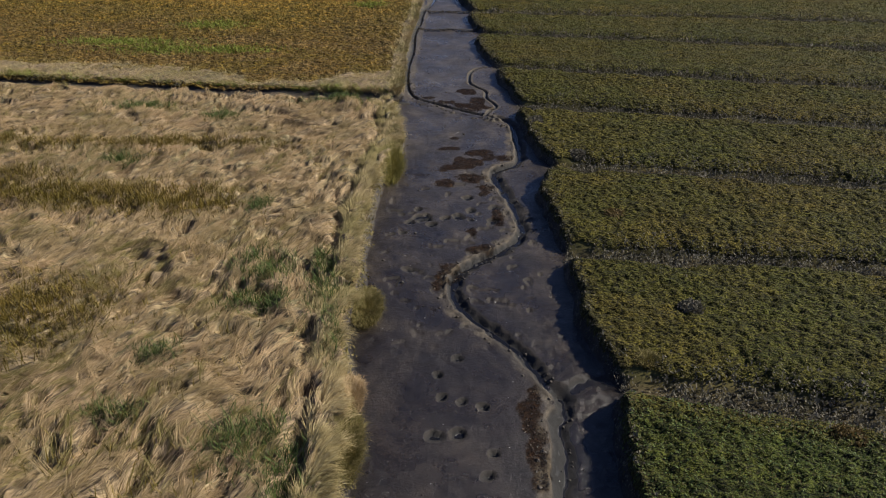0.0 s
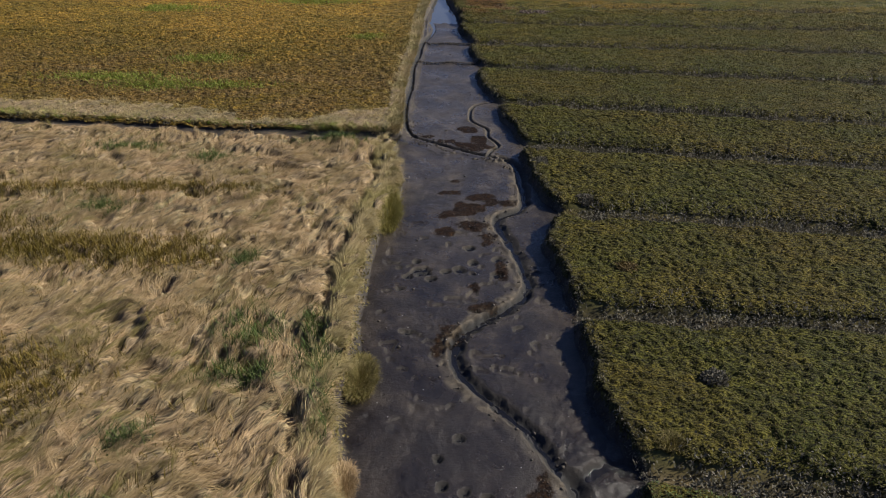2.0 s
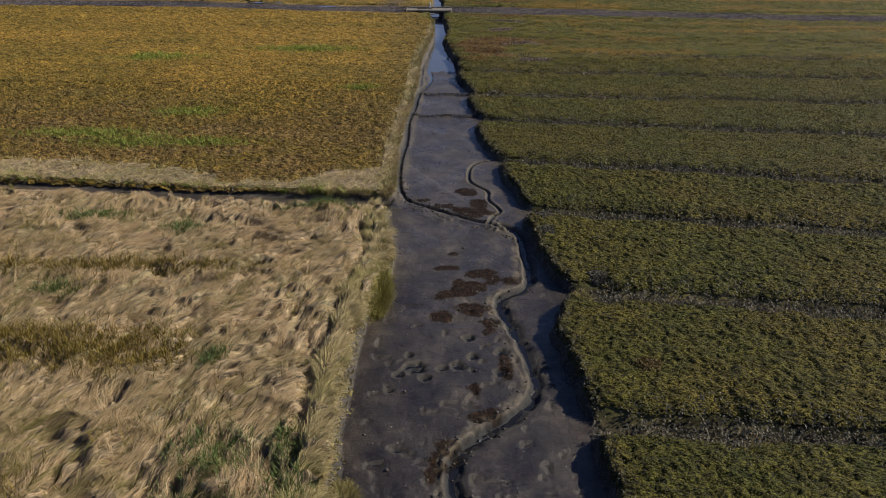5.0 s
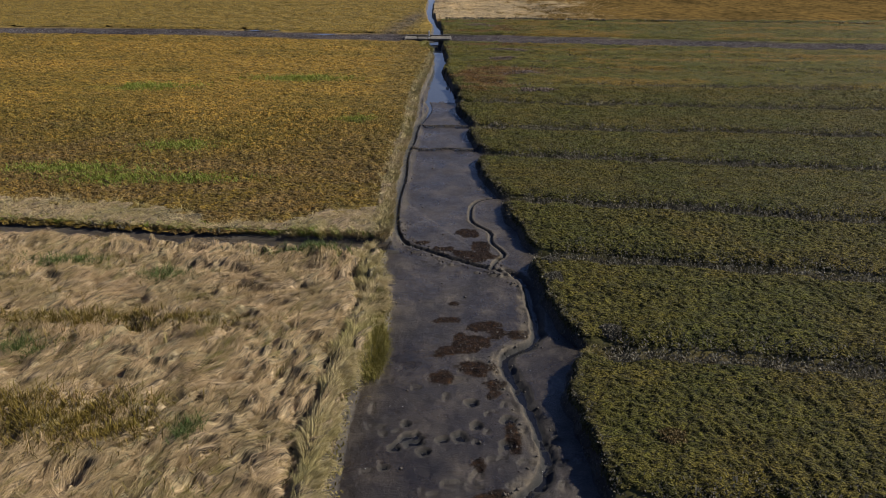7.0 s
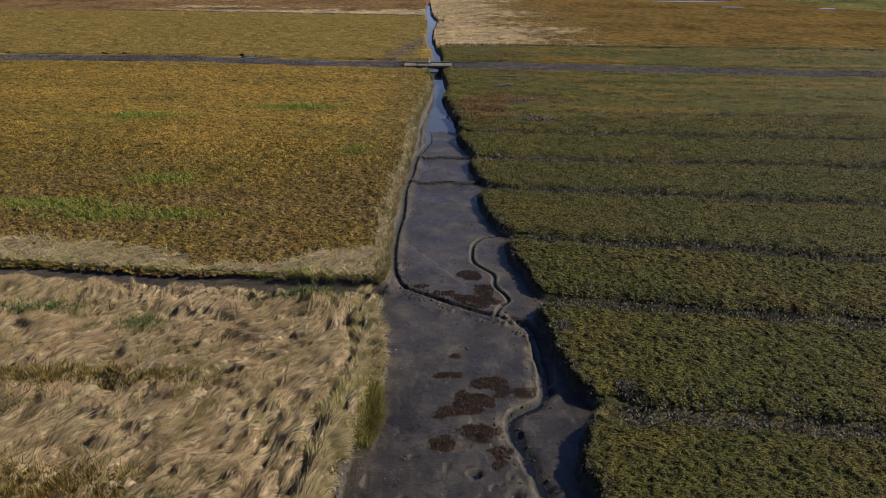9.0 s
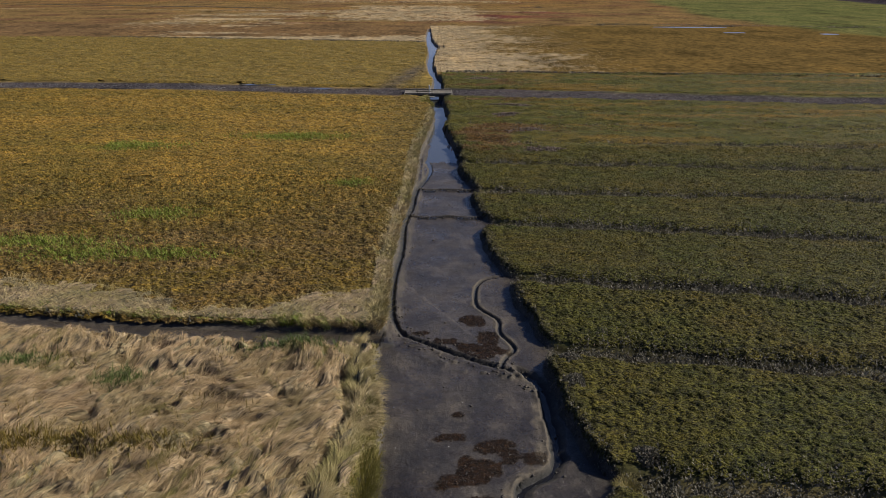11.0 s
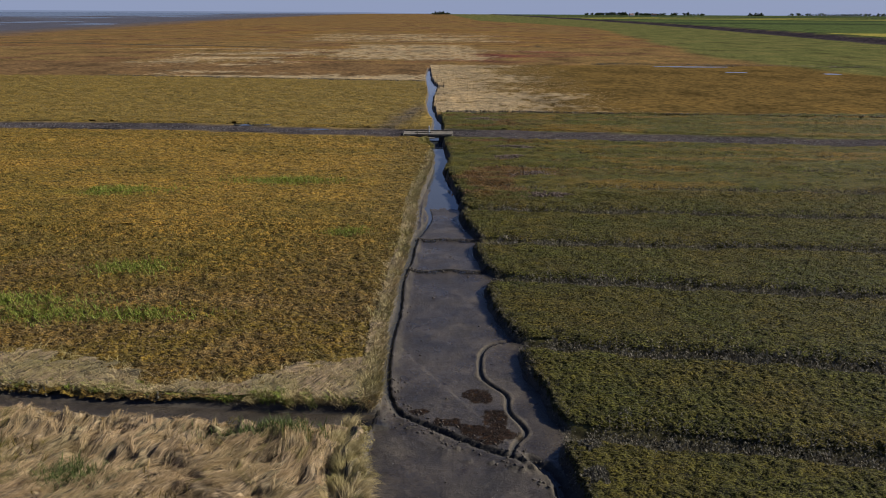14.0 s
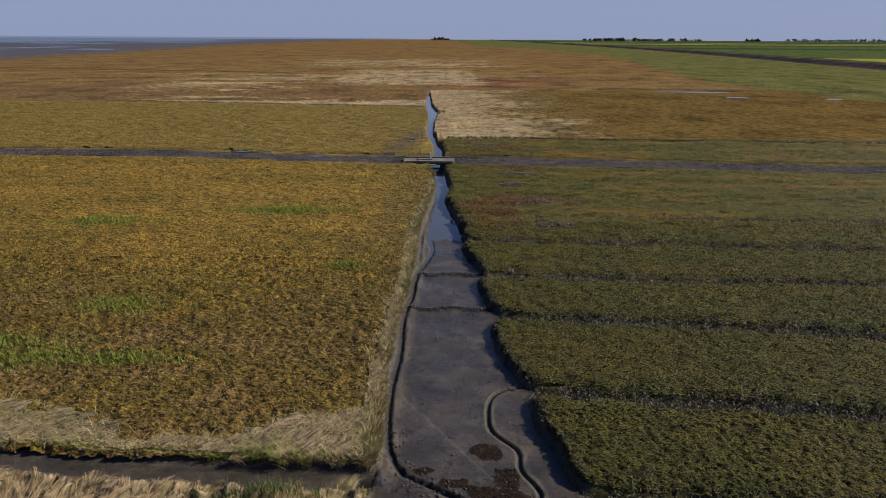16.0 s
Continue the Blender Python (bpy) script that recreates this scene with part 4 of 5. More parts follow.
def herb_field(x, y):
    return sstep(-0.15, 0.1, x - right_edge(y)) * (1 - np.clip(furrow_at(x, y) * (0.85 + 0.5 * sstep(1.6, 0.6, x - right_edge(y))), 0, 1)) * (np.abs(x) < fan(y)) * (road(x, y) + 2.2 * (fbm(x * 0.35, y * 0.6, 221) - 0.5) > 3.0)


def north_field(x, y):
    return sstep(0.0, 0.2, left_edge(y) - x) * (y > np.interp(x, SIDE_X, SIDE_C) + 0.5) * (-x < fan(y)) * (road(x, y) + 2.2 * (fbm(x * 0.35, y * 0.6, 221) - 0.5) > 3.1) * (1 - 0.8 * straw_strip(x, y))


def brown_zone(x, y):
    return sstep(46, 30, y + 10 * (fbm(x * 0.15, y * 0.15, 91) - 0.5) + 0.25 * np.minimum(x + 12, 0)) * 0.9


def bed_colour(x, y):
    """The right-hand beds: olive, greener close by, with golden and rusty drifts farther out."""
    n, n2 = fbm(x * 0.3, y * 0.35, 201) - 0.5, fbm(x * 0.9, y * 1.1, 203) - 0.5
    col = np.tile(np.array([0.0538, 0.0496, 0.00876]), (len(x), 1))
    col = blend(col, 2.2 * n + 1.2 * n2, (0.0656, 0.0525, 0.01))
    col = blend(col, -2.0 * n + 0.8 * n2, (0.0419, 0.0475, 0.00813))
    col = blend(col, sstep(-3.4, -4.4, y + 0.22 * (x - 5)) * (0.75 + n), (0.0333, 0.0465, 0.00752))
    col = blend(col, 0.8 * sstep(0.56, 0.68, fbm(x * 0.22, y * 0.5, 101)) * sstep(50, 62, y) * (0.2 + 0.8 * sstep(14, 6, x)), (0.0672, 0.0333, 0.01))
    col = blend(col, 0.8 * sstep(0.52, 0.66, fbm(x * 0.10, y * 0.6, 103)) * sstep(54, 64, y) * sstep(8, 14, x), (0.105, 0.0657, 0.0119))
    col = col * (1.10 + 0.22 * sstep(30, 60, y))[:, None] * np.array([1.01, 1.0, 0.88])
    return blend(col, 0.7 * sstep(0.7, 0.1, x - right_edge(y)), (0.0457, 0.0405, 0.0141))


GREEN_SPOTS = ((-17.1, 38.7, 2.0, 1.0), (-18.7, 31.6, 2.6, 0.9), (-14.0, 31.6, 2.0, 0.7), (-22, 33.5, 3.5, 0.8), (-13, 62, 3.5, 1.2), (-27, 58, 4, 1.2), (-6, 46, 1.2, 0.8))


def green_spots(x, y):
    return sum(np.exp(-((x - a) / c) ** 2 - ((y - b) / d) ** 2) for a, b, c, d in GREEN_SPOTS)


def field_colour(x, y):
    """The field beyond the narrow ditch: gold and olive, brown and withered at its near end."""
    n, n2 = fbm(x * 0.11, y * 0.3, 211) - 0.5, fbm(x * 0.5, y * 0.8, 213) - 0.5
    col = np.tile(np.array([0.16, 0.103, 0.0175]), (len(x), 1))
    col = blend(col, 2.4 * n + 1.0 * n2, (0.207, 0.125, 0.0224))
    col = blend(col, -2.4 * n + 1.0 * n2, (0.118, 0.0845, 0.0146))
    bare = brown_zone(x, y)
    col = blend(col, bare * (0.85 + n2), (0.11, 0.0689, 0.0212))
    col = blend(col, bare * sstep(0.05, 0.2, n2), (0.178, 0.116, 0.0385))
    col = blend(col, bare * sstep(0.0, 0.14, n - 0.02), (0.118, 0.0814, 0.0139))
    col = blend(col, 0.7 * sstep(7, 1.5, left_edge(y) - x + 6 * n2) * sstep(28, 40, y), (0.107, 0.0751, 0.0183))
    col = blend(col, sstep(92, 97, y) * 0.8, (0.149, 0.105, 0.0239))
    col = blend(col, np.exp(-((x + 2.6 + 0.16 * np.maximum(118 - y, 0)) / 1.4) ** 2) * sstep(90, 93, y) * sstep(122, 112, y) * (0.8 + n2), (0.0788, 0.0625, 0.0467))
    return blend(col, green_spots(x, y) * (0.6 + n2), (0.0892, 0.0938, 0.0122))


def verge_of_track(x, y):
    """0 to 1: the plants grow low where they meet the track."""
    return sstep(2.2, 4.2, road(x, y))


def sunk(x, y):
    """How far the edge of the plant cover dips into the soil beside the track."""
    return 0.4 * sstep(4.0, 2.6, road(x, y))


def herb_top(x, y):
    return lie(x, y) + cushions(x, y) * (0.3 + 0.7 * herb_field(x, y))


def herb_top_far(x, y):
    return lie(x, y) + (cushions(x, y, 2.0) + 0.16 * sstep(42, 60, y) * sstep(0.42, 0.68, fbm(x * 0.45, y * 1.1, 89))) * (0.3 + 0.7 * herb_field(x, y)) * verge_of_track(x, y) - sunk(x, y)


def field_top(x, y):
    return lie(x, y) + 1.3 * cushions(x, y, 1.5) + 0.10 * sstep(0.45, 0.7, fbm(x * 0.9, y * 1.2, 87)) * (1 - brown_zone(x, y))


def field_top_far(x, y):
    return lie(x, y) + 1.4 * cushions(x, y, 2.4) * verge_of_track(x, y) - sunk(x, y) + 0.07 * sstep(0.45, 0.7, fbm(x * 0.5, y * 0.7, 87))


STRAW_LABEL = "tall lodged straw-coloured grass lying in swirls"
HERB_LABEL, GOLD_LABEL = "low olive-green marsh herbs in raised beds", "golden olive marsh plants in autumn colour"
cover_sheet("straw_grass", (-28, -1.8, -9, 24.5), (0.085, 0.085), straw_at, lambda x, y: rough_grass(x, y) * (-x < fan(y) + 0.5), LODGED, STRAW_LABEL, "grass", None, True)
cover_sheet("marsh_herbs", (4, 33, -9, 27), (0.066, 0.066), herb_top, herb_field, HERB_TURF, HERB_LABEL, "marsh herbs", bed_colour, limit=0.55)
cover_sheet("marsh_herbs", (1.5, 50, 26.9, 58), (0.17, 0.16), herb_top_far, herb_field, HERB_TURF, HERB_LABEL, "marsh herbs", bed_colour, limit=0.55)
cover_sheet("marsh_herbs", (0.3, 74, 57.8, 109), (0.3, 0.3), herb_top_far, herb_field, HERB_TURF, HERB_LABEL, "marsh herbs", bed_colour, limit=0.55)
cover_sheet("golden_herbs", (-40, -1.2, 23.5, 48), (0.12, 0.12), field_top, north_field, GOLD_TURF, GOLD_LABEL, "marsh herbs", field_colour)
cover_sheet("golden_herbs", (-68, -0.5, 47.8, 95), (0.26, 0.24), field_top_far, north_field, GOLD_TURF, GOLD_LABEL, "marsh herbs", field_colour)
cover_sheet("straw_grass", (-30, -1.2, 22.5, 32), (0.1, 0.1), lambda x, y: lie(x, y) + 0.10 + 0.16 * fbm(x * 2.2, y * 2.2, 178), lambda x, y: straw_strip(x, y) * (-x < fan(y)), LODGED, "pale straw grass along the ditch banks", "grass", None, True, 0.45)
cover_sheet("straw_grass", (-4.5, -0.2, 32, 78), (0.12, 0.14), lambda x, y: lie(x, y) + 0.08 + 0.16 * fbm(x * 2.2, y * 2.2, 178), straw_strip, LODGED, "pale straw grass along the ditch banks", "grass", None, True, 0.45)
straw_grass()
straw_grass(12, lambda x, y: np.clip(sstep(-5.5, -8.5, x + 0.9 * y) + 0.35, 0, 1) * sstep(0.46, 0.62, fbm(x * 0.45, y * 0.55, 181)), DULL, "grey-olive grass lodged among the straw")


def bank_grass():
    """Tall grass that stands along the north bank of the narrow ditch and leans over it."""
    m, per = 800, 20
    x = rng.uniform(-29, -2.3, m)
    y = np.interp(x, SIDE_X, SIDE_C) + 0.8 + np.abs(rng.normal(0, 0.36, m)) + 0.2 * (fbm(x * 0.8, x * 0, 96) - 0.5)
    size = rng.uniform(0.32, 0.6, m) * (0.6 + 0.7 * fbm(x * 0.5, x * 0, 98))
    way = rng.uniform(0, 6.28, m)
    n = m * per
    x, y, a = np.repeat(x, per) + rng.normal(0, 0.10, n), np.repeat(y, per) + rng.normal(0, 0.06, n), np.repeat(way, per) + rng.normal(0, 0.45, n)
    lean = np.stack([0.8 * np.cos(a), 0.5 * np.sin(a) - 0.1, rng.uniform(0.35, 0.9, n)], 1) * (np.repeat(size, per) * rng.uniform(0.6, 1, n))[:, None]
    root = np.stack([x, y, lie(x, y)], 1)
    some = np.repeat(rng.uniform(0, 1, m) < 0.3, per)
    blades("bank_grass", root[some], lean[some], rng.uniform(0.012, 0.026, n)[some], 0 * a[some] + 0.06, LUSH, "yellow-green grass standing along the narrow ditch", "grass")
    blades("bank_grass", root[~some], lean[~some], rng.uniform(0.012, 0.026, n)[~some], 0 * a[~some] + 0.06, PALE, "pale dry grass standing along the narrow ditch", "grass")


bank_grass()
tufts("straw_grass", 240, (-30, -0.5, 22, 78), lambda x, y: straw_strip(x, y) * (-x < fan(y)) * (0.25 + 0.75 * sstep(0.4, 0.6, fbm(x * 1.3, y * 1.3, 97))), (0.15, 0.42), (0.010, 0.02), 1.4, PALE, "pale straw grass along the ditch banks", sag=0.08)
verge_grass()


def bank_plumes():
    """Pale plumes along the left bank beyond the narrow ditch, thinning out with the distance."""
    m, per = 1500, 16
    y = 23.2 + 54 * rng.uniform(0, 1, m) ** 1.3
    x = left_edge(y) - 0.12 - np.abs(rng.normal(0, 0.3, m))
    size = rng.uniform(0.3, 0.62, m) * (0.6 + 0.8 * fbm(y * 0.5, y * 0, 99))
    n = m * per
    a = np.repeat(rng.normal(0.4, 0.9, m), per) + rng.normal(0, 0.4, n)
    x, y = np.repeat(x, per) + rng.normal(0, 0.07, n), np.repeat(y, per) + rng.normal(0, 0.1, n)
    lean = np.stack([0.7 * np.cos(a), 0.7 * np.sin(a), rng.uniform(0.3, 0.9, n)], 1) * (np.repeat(size, per) * rng.uniform(0.6, 1, n))[:, None]
    blades("bank_grass", np.stack([x, y, lie(x, y) + 0.04], 1), lean, rng.uniform(0.015, 0.035, n), 0 * a + 0.07, PALE, "pale dry plumes of grass along the ditch bank", "grass")


bank_plumes()
tufts("green_grass", 560, (-20, -2, -9, 23), lambda x, y: rough_grass(x, y) * green_patch(x, y), (0.2, 0.4), (0.012, 0.025), 0.7, GREEN, "fresh green grass amid the straw", top=straw_at)
tufts("olive_herbs", 340, (-28, -5, -9, 20), lambda x, y: rough_grass(x, y) * olive_patch(x, y) * (-x < fan(y)), (0.15, 0.4), (0.014, 0.032), 0.7, OLIVE, "olive-brown herbs amid the straw", "marsh herbs", top=straw_at)
carpet("marsh_herbs", 120, (4, 33, -9, 26), herb_field, (0.018, 0.038), 0.05, HERB, HERB_LABEL, 0.6, top=herb_top)
carpet("marsh_herbs", 60, (1.5, 50, 26, 58), herb_field, (0.04, 0.075), 0.06, HERB, HERB_LABEL, 0.6, top=herb_top_far)
carpet("grey_scrub", 420, (3, 40, -9, 60), lambda x, y: furrow_at(x, y) * sstep(0.5, 1.4, x - right_edge(y)) * (x < fan(y)), (0.025, 0.06), 0.42, SCRUB, "grey-brown woody scrub in the furrows", 0.9)
carpet("grey_scrub", 420, (0.5, 7, -9, 60), lambda x, y: 0.8 * sstep(0.6, 0.1, x - right_edge(y)) * sstep(-0.25, 0.0, x - right_edge(y)), (0.025, 0.055), 0.14, SCRUB, "grey-brown woody scrub along the bank", 0.9)
carpet("bank_herbs", 520, (-4, -1.2, -9, 22), lambda x, y: 0.9 * np.exp(-((left_edge(y) - x - 0.12) / 0.2) ** 2), (0.03, 0.065), 0.16, DULL, "low olive herbs at the foot of the bank", 0.8)
carpet("grey_scrub", 85, (3, 72, 26, 88), lambda x, y: sstep(0.2, 0.6, furrow_at(x, y)) * sstep(0.4, 1.2, x - right_edge(y)) * (0.35 + 0.65 * sstep(0.42, 0.55, fbm(x * 0.6, y * 0.6, 63))) * (x < fan(y)),
       (0.06, 0.13), 0.26, SCRUB, "grey-brown woody scrub in the furrows and along the bank", 0.9)
carpet("grey_scrub", 300, (-26, -3, 22, 27), lambda x, y: sstep(0.35, 0.1, np.abs(y - np.interp(x, SIDE_X, SIDE_C) - 0.8)) * sstep(0.52, 0.64, fbm(x * 0.5, x * 0, 95)), (0.04, 0.08), 0.22, SCRUB,
       "grey-brown woody scrub on the bank of the narrow ditch", 0.9)
tufts("golden_herbs", 60, (-52, -1.0, 24, 60), lambda x, y: north_field(x, y) * sstep(60, 40, y) * (1 - brown_zone(x, y)), (0.08, 0.2), (0.02, 0.045), 0.9, GOLD, GOLD_LABEL, "marsh herbs", top=field_top)
carpet("brown_herbs", 110, (-40, -1.5, 24, 48), lambda x, y: north_field(x, y) * brown_zone(x, y), (0.03, 0.065), 0.05, BROWN, "brown withered marsh herbs", 0.7, top=field_top)
cover_sheet("golden_herbs", (-128, -2.6, 94, 184), (0.55, 0.5), lambda x, y: lie(x, y) + 0.02 - sunk(x, y) + (0.06 + 0.22 * sstep(0.3, 0.7, fbm(x * 0.9, y * 1.1, 223, 2))) * verge_of_track(x, y), lambda x, y: north_field(x, y) * (y < 160.6 - 0.158 * (np.maximum(x, -75) + 3.3)), GOLD_TURF, GOLD_LABEL, "marsh herbs", field_colour)
tufts("dry_marsh_grass", 4, (-1, 32, 111, 216), lambda x, y: sstep(0, 0.5, x - right_edge(y)) * sstep(34, 18, x), (0.07, 0.15), (0.05, 0.1), 2.5, STRAW, "pale dry grass of the far marsh")
carpet("brown_seaweed", 420, (-1.5, 4.2, -6.5, 25.5), lambda x, y: weed(x, y) * (in_ditch(x, y) > 0.3), (0.02, 0.05), 0.015, WEEDS, "dark brown seaweed stranded on the mud", 0.3, "seaweed")


# ---- single things ----
def tussock(x, y, rx, ry, tall, mat, label, n=1500):
    """A dense round tuft, its blades arching outward."""
    n = 2 * n
    a, r = rng.uniform(0, 2 * np.pi, n), np.sqrt(rng.uniform(0, 1, n)) * rng.uniform(0.8, 1.15, n)
    px, py = x + rx * r * np.cos(a), y + ry * r * np.sin(a)
    b = a + rng.normal(0, 0.7, n)
    lean = np.stack([np.cos(b) * (0.15 + 0.55 * r), np.sin(b) * (0.15 + 0.55 * r) + 0.2, 1.15 - 0.7 * r], 1) * (tall * rng.uniform(0.55, 1.0, n))[:, None]
    root = np.stack([px, py, height(px, py) - 0.02], 1)
    ob = blades("grass_tussock", root, lean, rng.uniform(0.007, 0.015, n), 0.16 * tall * (1 + r), mat, label, "grass tussock")
    del ob["kind"]
    return tagged(ob, group="tussocks on the ditch bank")


tussock(-2.2, 1.3, 0.42, 1.0, 0.5, DULL, "dark olive grass tussock at the foot of the bank", 2600)
tussock(-2.15, -5.3, 0.36, 1.3, 0.5, DULL, "dark olive grass tussock at the foot of the bank", 2400)
tussock(-2.2, -3.2, 0.26, 0.8, 0.4, STRAW, "pale straw tussock on the muddy bank", 1500)
tussock(-2.1, 13.2, 0.5, 1.9, 0.5, FRESH, "yellow-green grass tussock on the ditch bank", 2600)
tussock(-2.15, 16.0, 0.4, 1.2, 0.5, DULL, "olive grass tussock on the ditch bank", 2200)
tussock(6.4, -1.75, 0.3, 0.25, 0.3, DULL, "dry straw tuft in the furrow's mouth", 600)
tussock(5.9, 13.0, 0.35, 0.4, 0.32, DULL, "dry straw tuft in the furrow's mouth", 800)
tussock(-1.5, 83.5, 0.8, 2.6, 0.5, FRESH, "bright green grass tussock beside the bridge", 1800)



def bush(x, y, r, tall, mat, label, n=1100):
    """A low dome of twiggy leaves with an uneven outline."""
    a, q = rng.uniform(0, 2 * np.pi, n), np.sqrt(rng.uniform(0, 1, n))
    reach = r * (0.7 + 0.6 * fbm(np.cos(a) * 1.5 + x, np.sin(a) * 1.5 + y, 111))
    px, py = x + reach * q * np.cos(a), y + reach * q * np.sin(a)
    z = height(px, py) + tall * np.sqrt(1 - 0.95 * q ** 2) * rng.uniform(0.35, 1.0, n)
    ob = leaves("marsh_bush", np.stack([px, py, z], 1), rng.uniform(0.03, 0.06, n), 0.9, mat, label, "bush")
    del ob["kind"]
    return tagged(ob, group="low bushes in the marsh")


bush(8.4, 0.9, 0.45, 0.30, SCRUB, "grey-brown twiggy bush among green herbs")
bush(10.9, -4.9, 0.5, 0.22, BROWN, "withered reddish-brown bush among green herbs")
bush(7.2, 7.6, 0.5, 0.2, BROWN, "withered brown bush among olive herbs")
bush(5.3, 20.4, 0.45, 0.2, SCRUB, "grey-green scrub bush at the bank's edge")
bush(5.2, 18.6, 0.45, 0.2, SCRUB, "grey-green scrub bush at the bank's edge")
bush(6.7, 14.1, 0.4, 0.2, SCRUB, "grey-brown scrub bush in the furrow")

DARK_SOIL = plain("dark_peat", [(0.3, (0.02, 0.016, 0.012)), (0.7, (0.06, 0.048, 0.036))], 4)
WOOD = plain("weathered_planks", [(0.3, (0.0738, 0.064, 0.0468)), (0.5, (0.127, 0.112, 0.0858)), (0.75, (0.189, 0.168, 0.136))], 5, 0.85, 0.4, 0.01)
WHITE = plain("white_paint", [(0.3, (0.55, 0.55, 0.52)), (0.7, (0.8, 0.8, 0.77))], 8, 0.6)
CLOD = plain("dug_clods", [(0.3, (0.0416, 0.0286, 0.0216)), (0.55, (0.111, 0.0806, 0.0621)), (0.75, (0.234, 0.185, 0.146))], 3, 0.9)
STONE = plain("road_stone", [(0.3, (0.072, 0.0663, 0.068)), (0.6, (0.16, 0.148, 0.148)), (0.8, (0.288, 0.265, 0.256))], 1.3, 0.85)
BARK = plain("bark", [(0.3, (0.03, 0.025, 0.02)), (0.7, (0.08, 0.065, 0.05))], 2)
CROWN = leafy("tree_leaves", [(0.0, (0.02, 0.035, 0.012)), (1.0, (0.06, 0.085, 0.03))], None)
ROOF = plain("dark_red_tiles", [(0.3, (0.10, 0.05, 0.04)), (0.7, (0.17, 0.09, 0.07))], 1)
BRICK = plain("pale_plaster", [(0.3, (0.35, 0.33, 0.30)), (0.7, (0.5, 0.48, 0.44))], 1)


def block(sx, sy, sz, bevel=0.02, centre=(0, 0, 0), warp=0.0):
    """A bevelled beam or board, a little out of true."""
    bm = bmesh.new()
    bmesh.ops.create_cube(bm, size=1, matrix=Matrix.LocRotScale(centre, None, (sx, sy, sz)))
    bmesh.ops.bevel(bm, geom=bm.edges[:], offset=bevel, segments=1, affect="EDGES")
    for v in bm.verts:
        v.co += Vector([random.uniform(-warp, warp) for _ in range(3)])
    return bm


def bridge():
    """A plank bridge that carries the track over the ditch, with a white post and a short low rail."""
    base = tagged(new("plank_bridge"), "weathered wooden plank bridge with a white post over the ditch", "bridge")
    base.location = (-1.35, 89.0, 0.22)
    for side in (-1.55, -0.5, 0.5, 1.55):
        part("beam", block(5.9, 0.22, 0.24, 0.02, (0, side, -0.16), 0.01), WOOD, base)
    for k in range(29):
        part("plank", block(0.185, 3.7 + random.uniform(-0.12, 0.12), 0.06, 0.008, (-2.83 + k * 0.202, random.uniform(-0.05, 0.05), 0.0), 0.006), WOOD, base)
    for side in (-1.72, 1.72):
        part("kerb_beam", block(5.6, 0.16, 0.14, 0.02, (0, side, 0.105), 0.01), WOOD, base)
    part("post", block(0.16, 0.16, 1.15, 0.015, (0.15, -1.55, 0.53)), WHITE, base, "white painted marker post")
    part("post", block(0.12, 0.12, 0.62, 0.015, (-1.25, -1.78, 0.3)), WOOD, base)
    part("rail", block(1.9, 0.09, 0.1, 0.015, (-0.55, -1.86, 0.42)), WOOD, base)
    part("ledge_board", block(1.7, 0.5, 0.07, 0.01, (-0.05, -2.2, -0.2)), WOOD, base, "lower board on the upstream side")
    for end in (-2.2, 1.75):
        part("abutment", block(0.9, 3.4, 0.8, 0.06, (end, 0, -0.5), 0.03), DARK_SOIL, base)
    return base


bridge()
tufts("green_grass", 160, (-28, -4, 28, 64), lambda x, y: np.clip(green_spots(x, y), 0, 1), (0.12, 0.28), (0.02, 0.045), 0.7, LUSH, "patch of bright green grass among brown herbs", top=field_top)


def chips(name, places, sizes, mat, label, category, flat=0.6, thing=True):
    """Many small angular lumps, each a skewed octahedron."""
    n = len(places)
    shape = np.array([(1, 0, 0), (-1, 0, 0), (0, 1, 0), (0, -1, 0), (0, 0, 1), (0, 0, -1)], float)
    a = rng.uniform(0, 2 * np.pi, n)
    v = shape[None] * sizes[:, None, None] * rng.uniform(0.45, 1.0, (n, 6, 1)) + rng.normal(0, 0.12, (n, 6, 3)) * sizes[:, None, None]
    c, s = np.cos(a)[:, None], np.sin(a)[:, None]
    v = np.stack([v[..., 0] * c - v[..., 1] * s, v[..., 0] * s + v[..., 1] * c, v[..., 2] * flat], -1) + places[:, None]
    f = np.array([(0, 2, 4), (2, 1, 4), (1, 3, 4), (3, 0, 4), (2, 0, 5), (1, 2, 5), (3, 1, 5), (0, 3, 5)])
    ob = new(name, mesh_of(name, v.reshape(-1, 3), (np.arange(n)[:, None, None] * 6 + f[None]).reshape(-1, 3), mat))
    return tagged(ob, label, category, kind="" if thing else "stuff")


for hx, hy, rx, ry in ((8.9, 57.3, 1.9, 1.0), (8.1, 65.7, 2.4, 1.1), (7.4, 73.8, 2.3, 1.0), (8.0, 80.0, 2.6, 0.7), (5.6, 102.0, 2.6, 1.4)):
    k = 460
    a, r = rng.uniform(0, 2 * np.pi, k), np.sqrt(rng.uniform(0, 1, k))
    px, py = hx + 1.2 * rx * r * np.cos(a), hy + 1.3 * ry * r * np.sin(a)
    tagged(chips("clod_heap", np.stack([px, py, height(px, py) + 0.30 * (1 - r ** 2) * rng.uniform(0.5, 1, k)], 1), rng.uniform(0.07, 0.20, k), CLOD, "low heap of dug-out grey clods and dead stems", "heap", 0.6, False),
           group="heaps of clods beside the ditch")

k = 5500
px = rng.uniform(-75, 62, k)
py = np.interp(px, ROAD_X, ROAD_C) + rng.normal(0, 1.4, k)
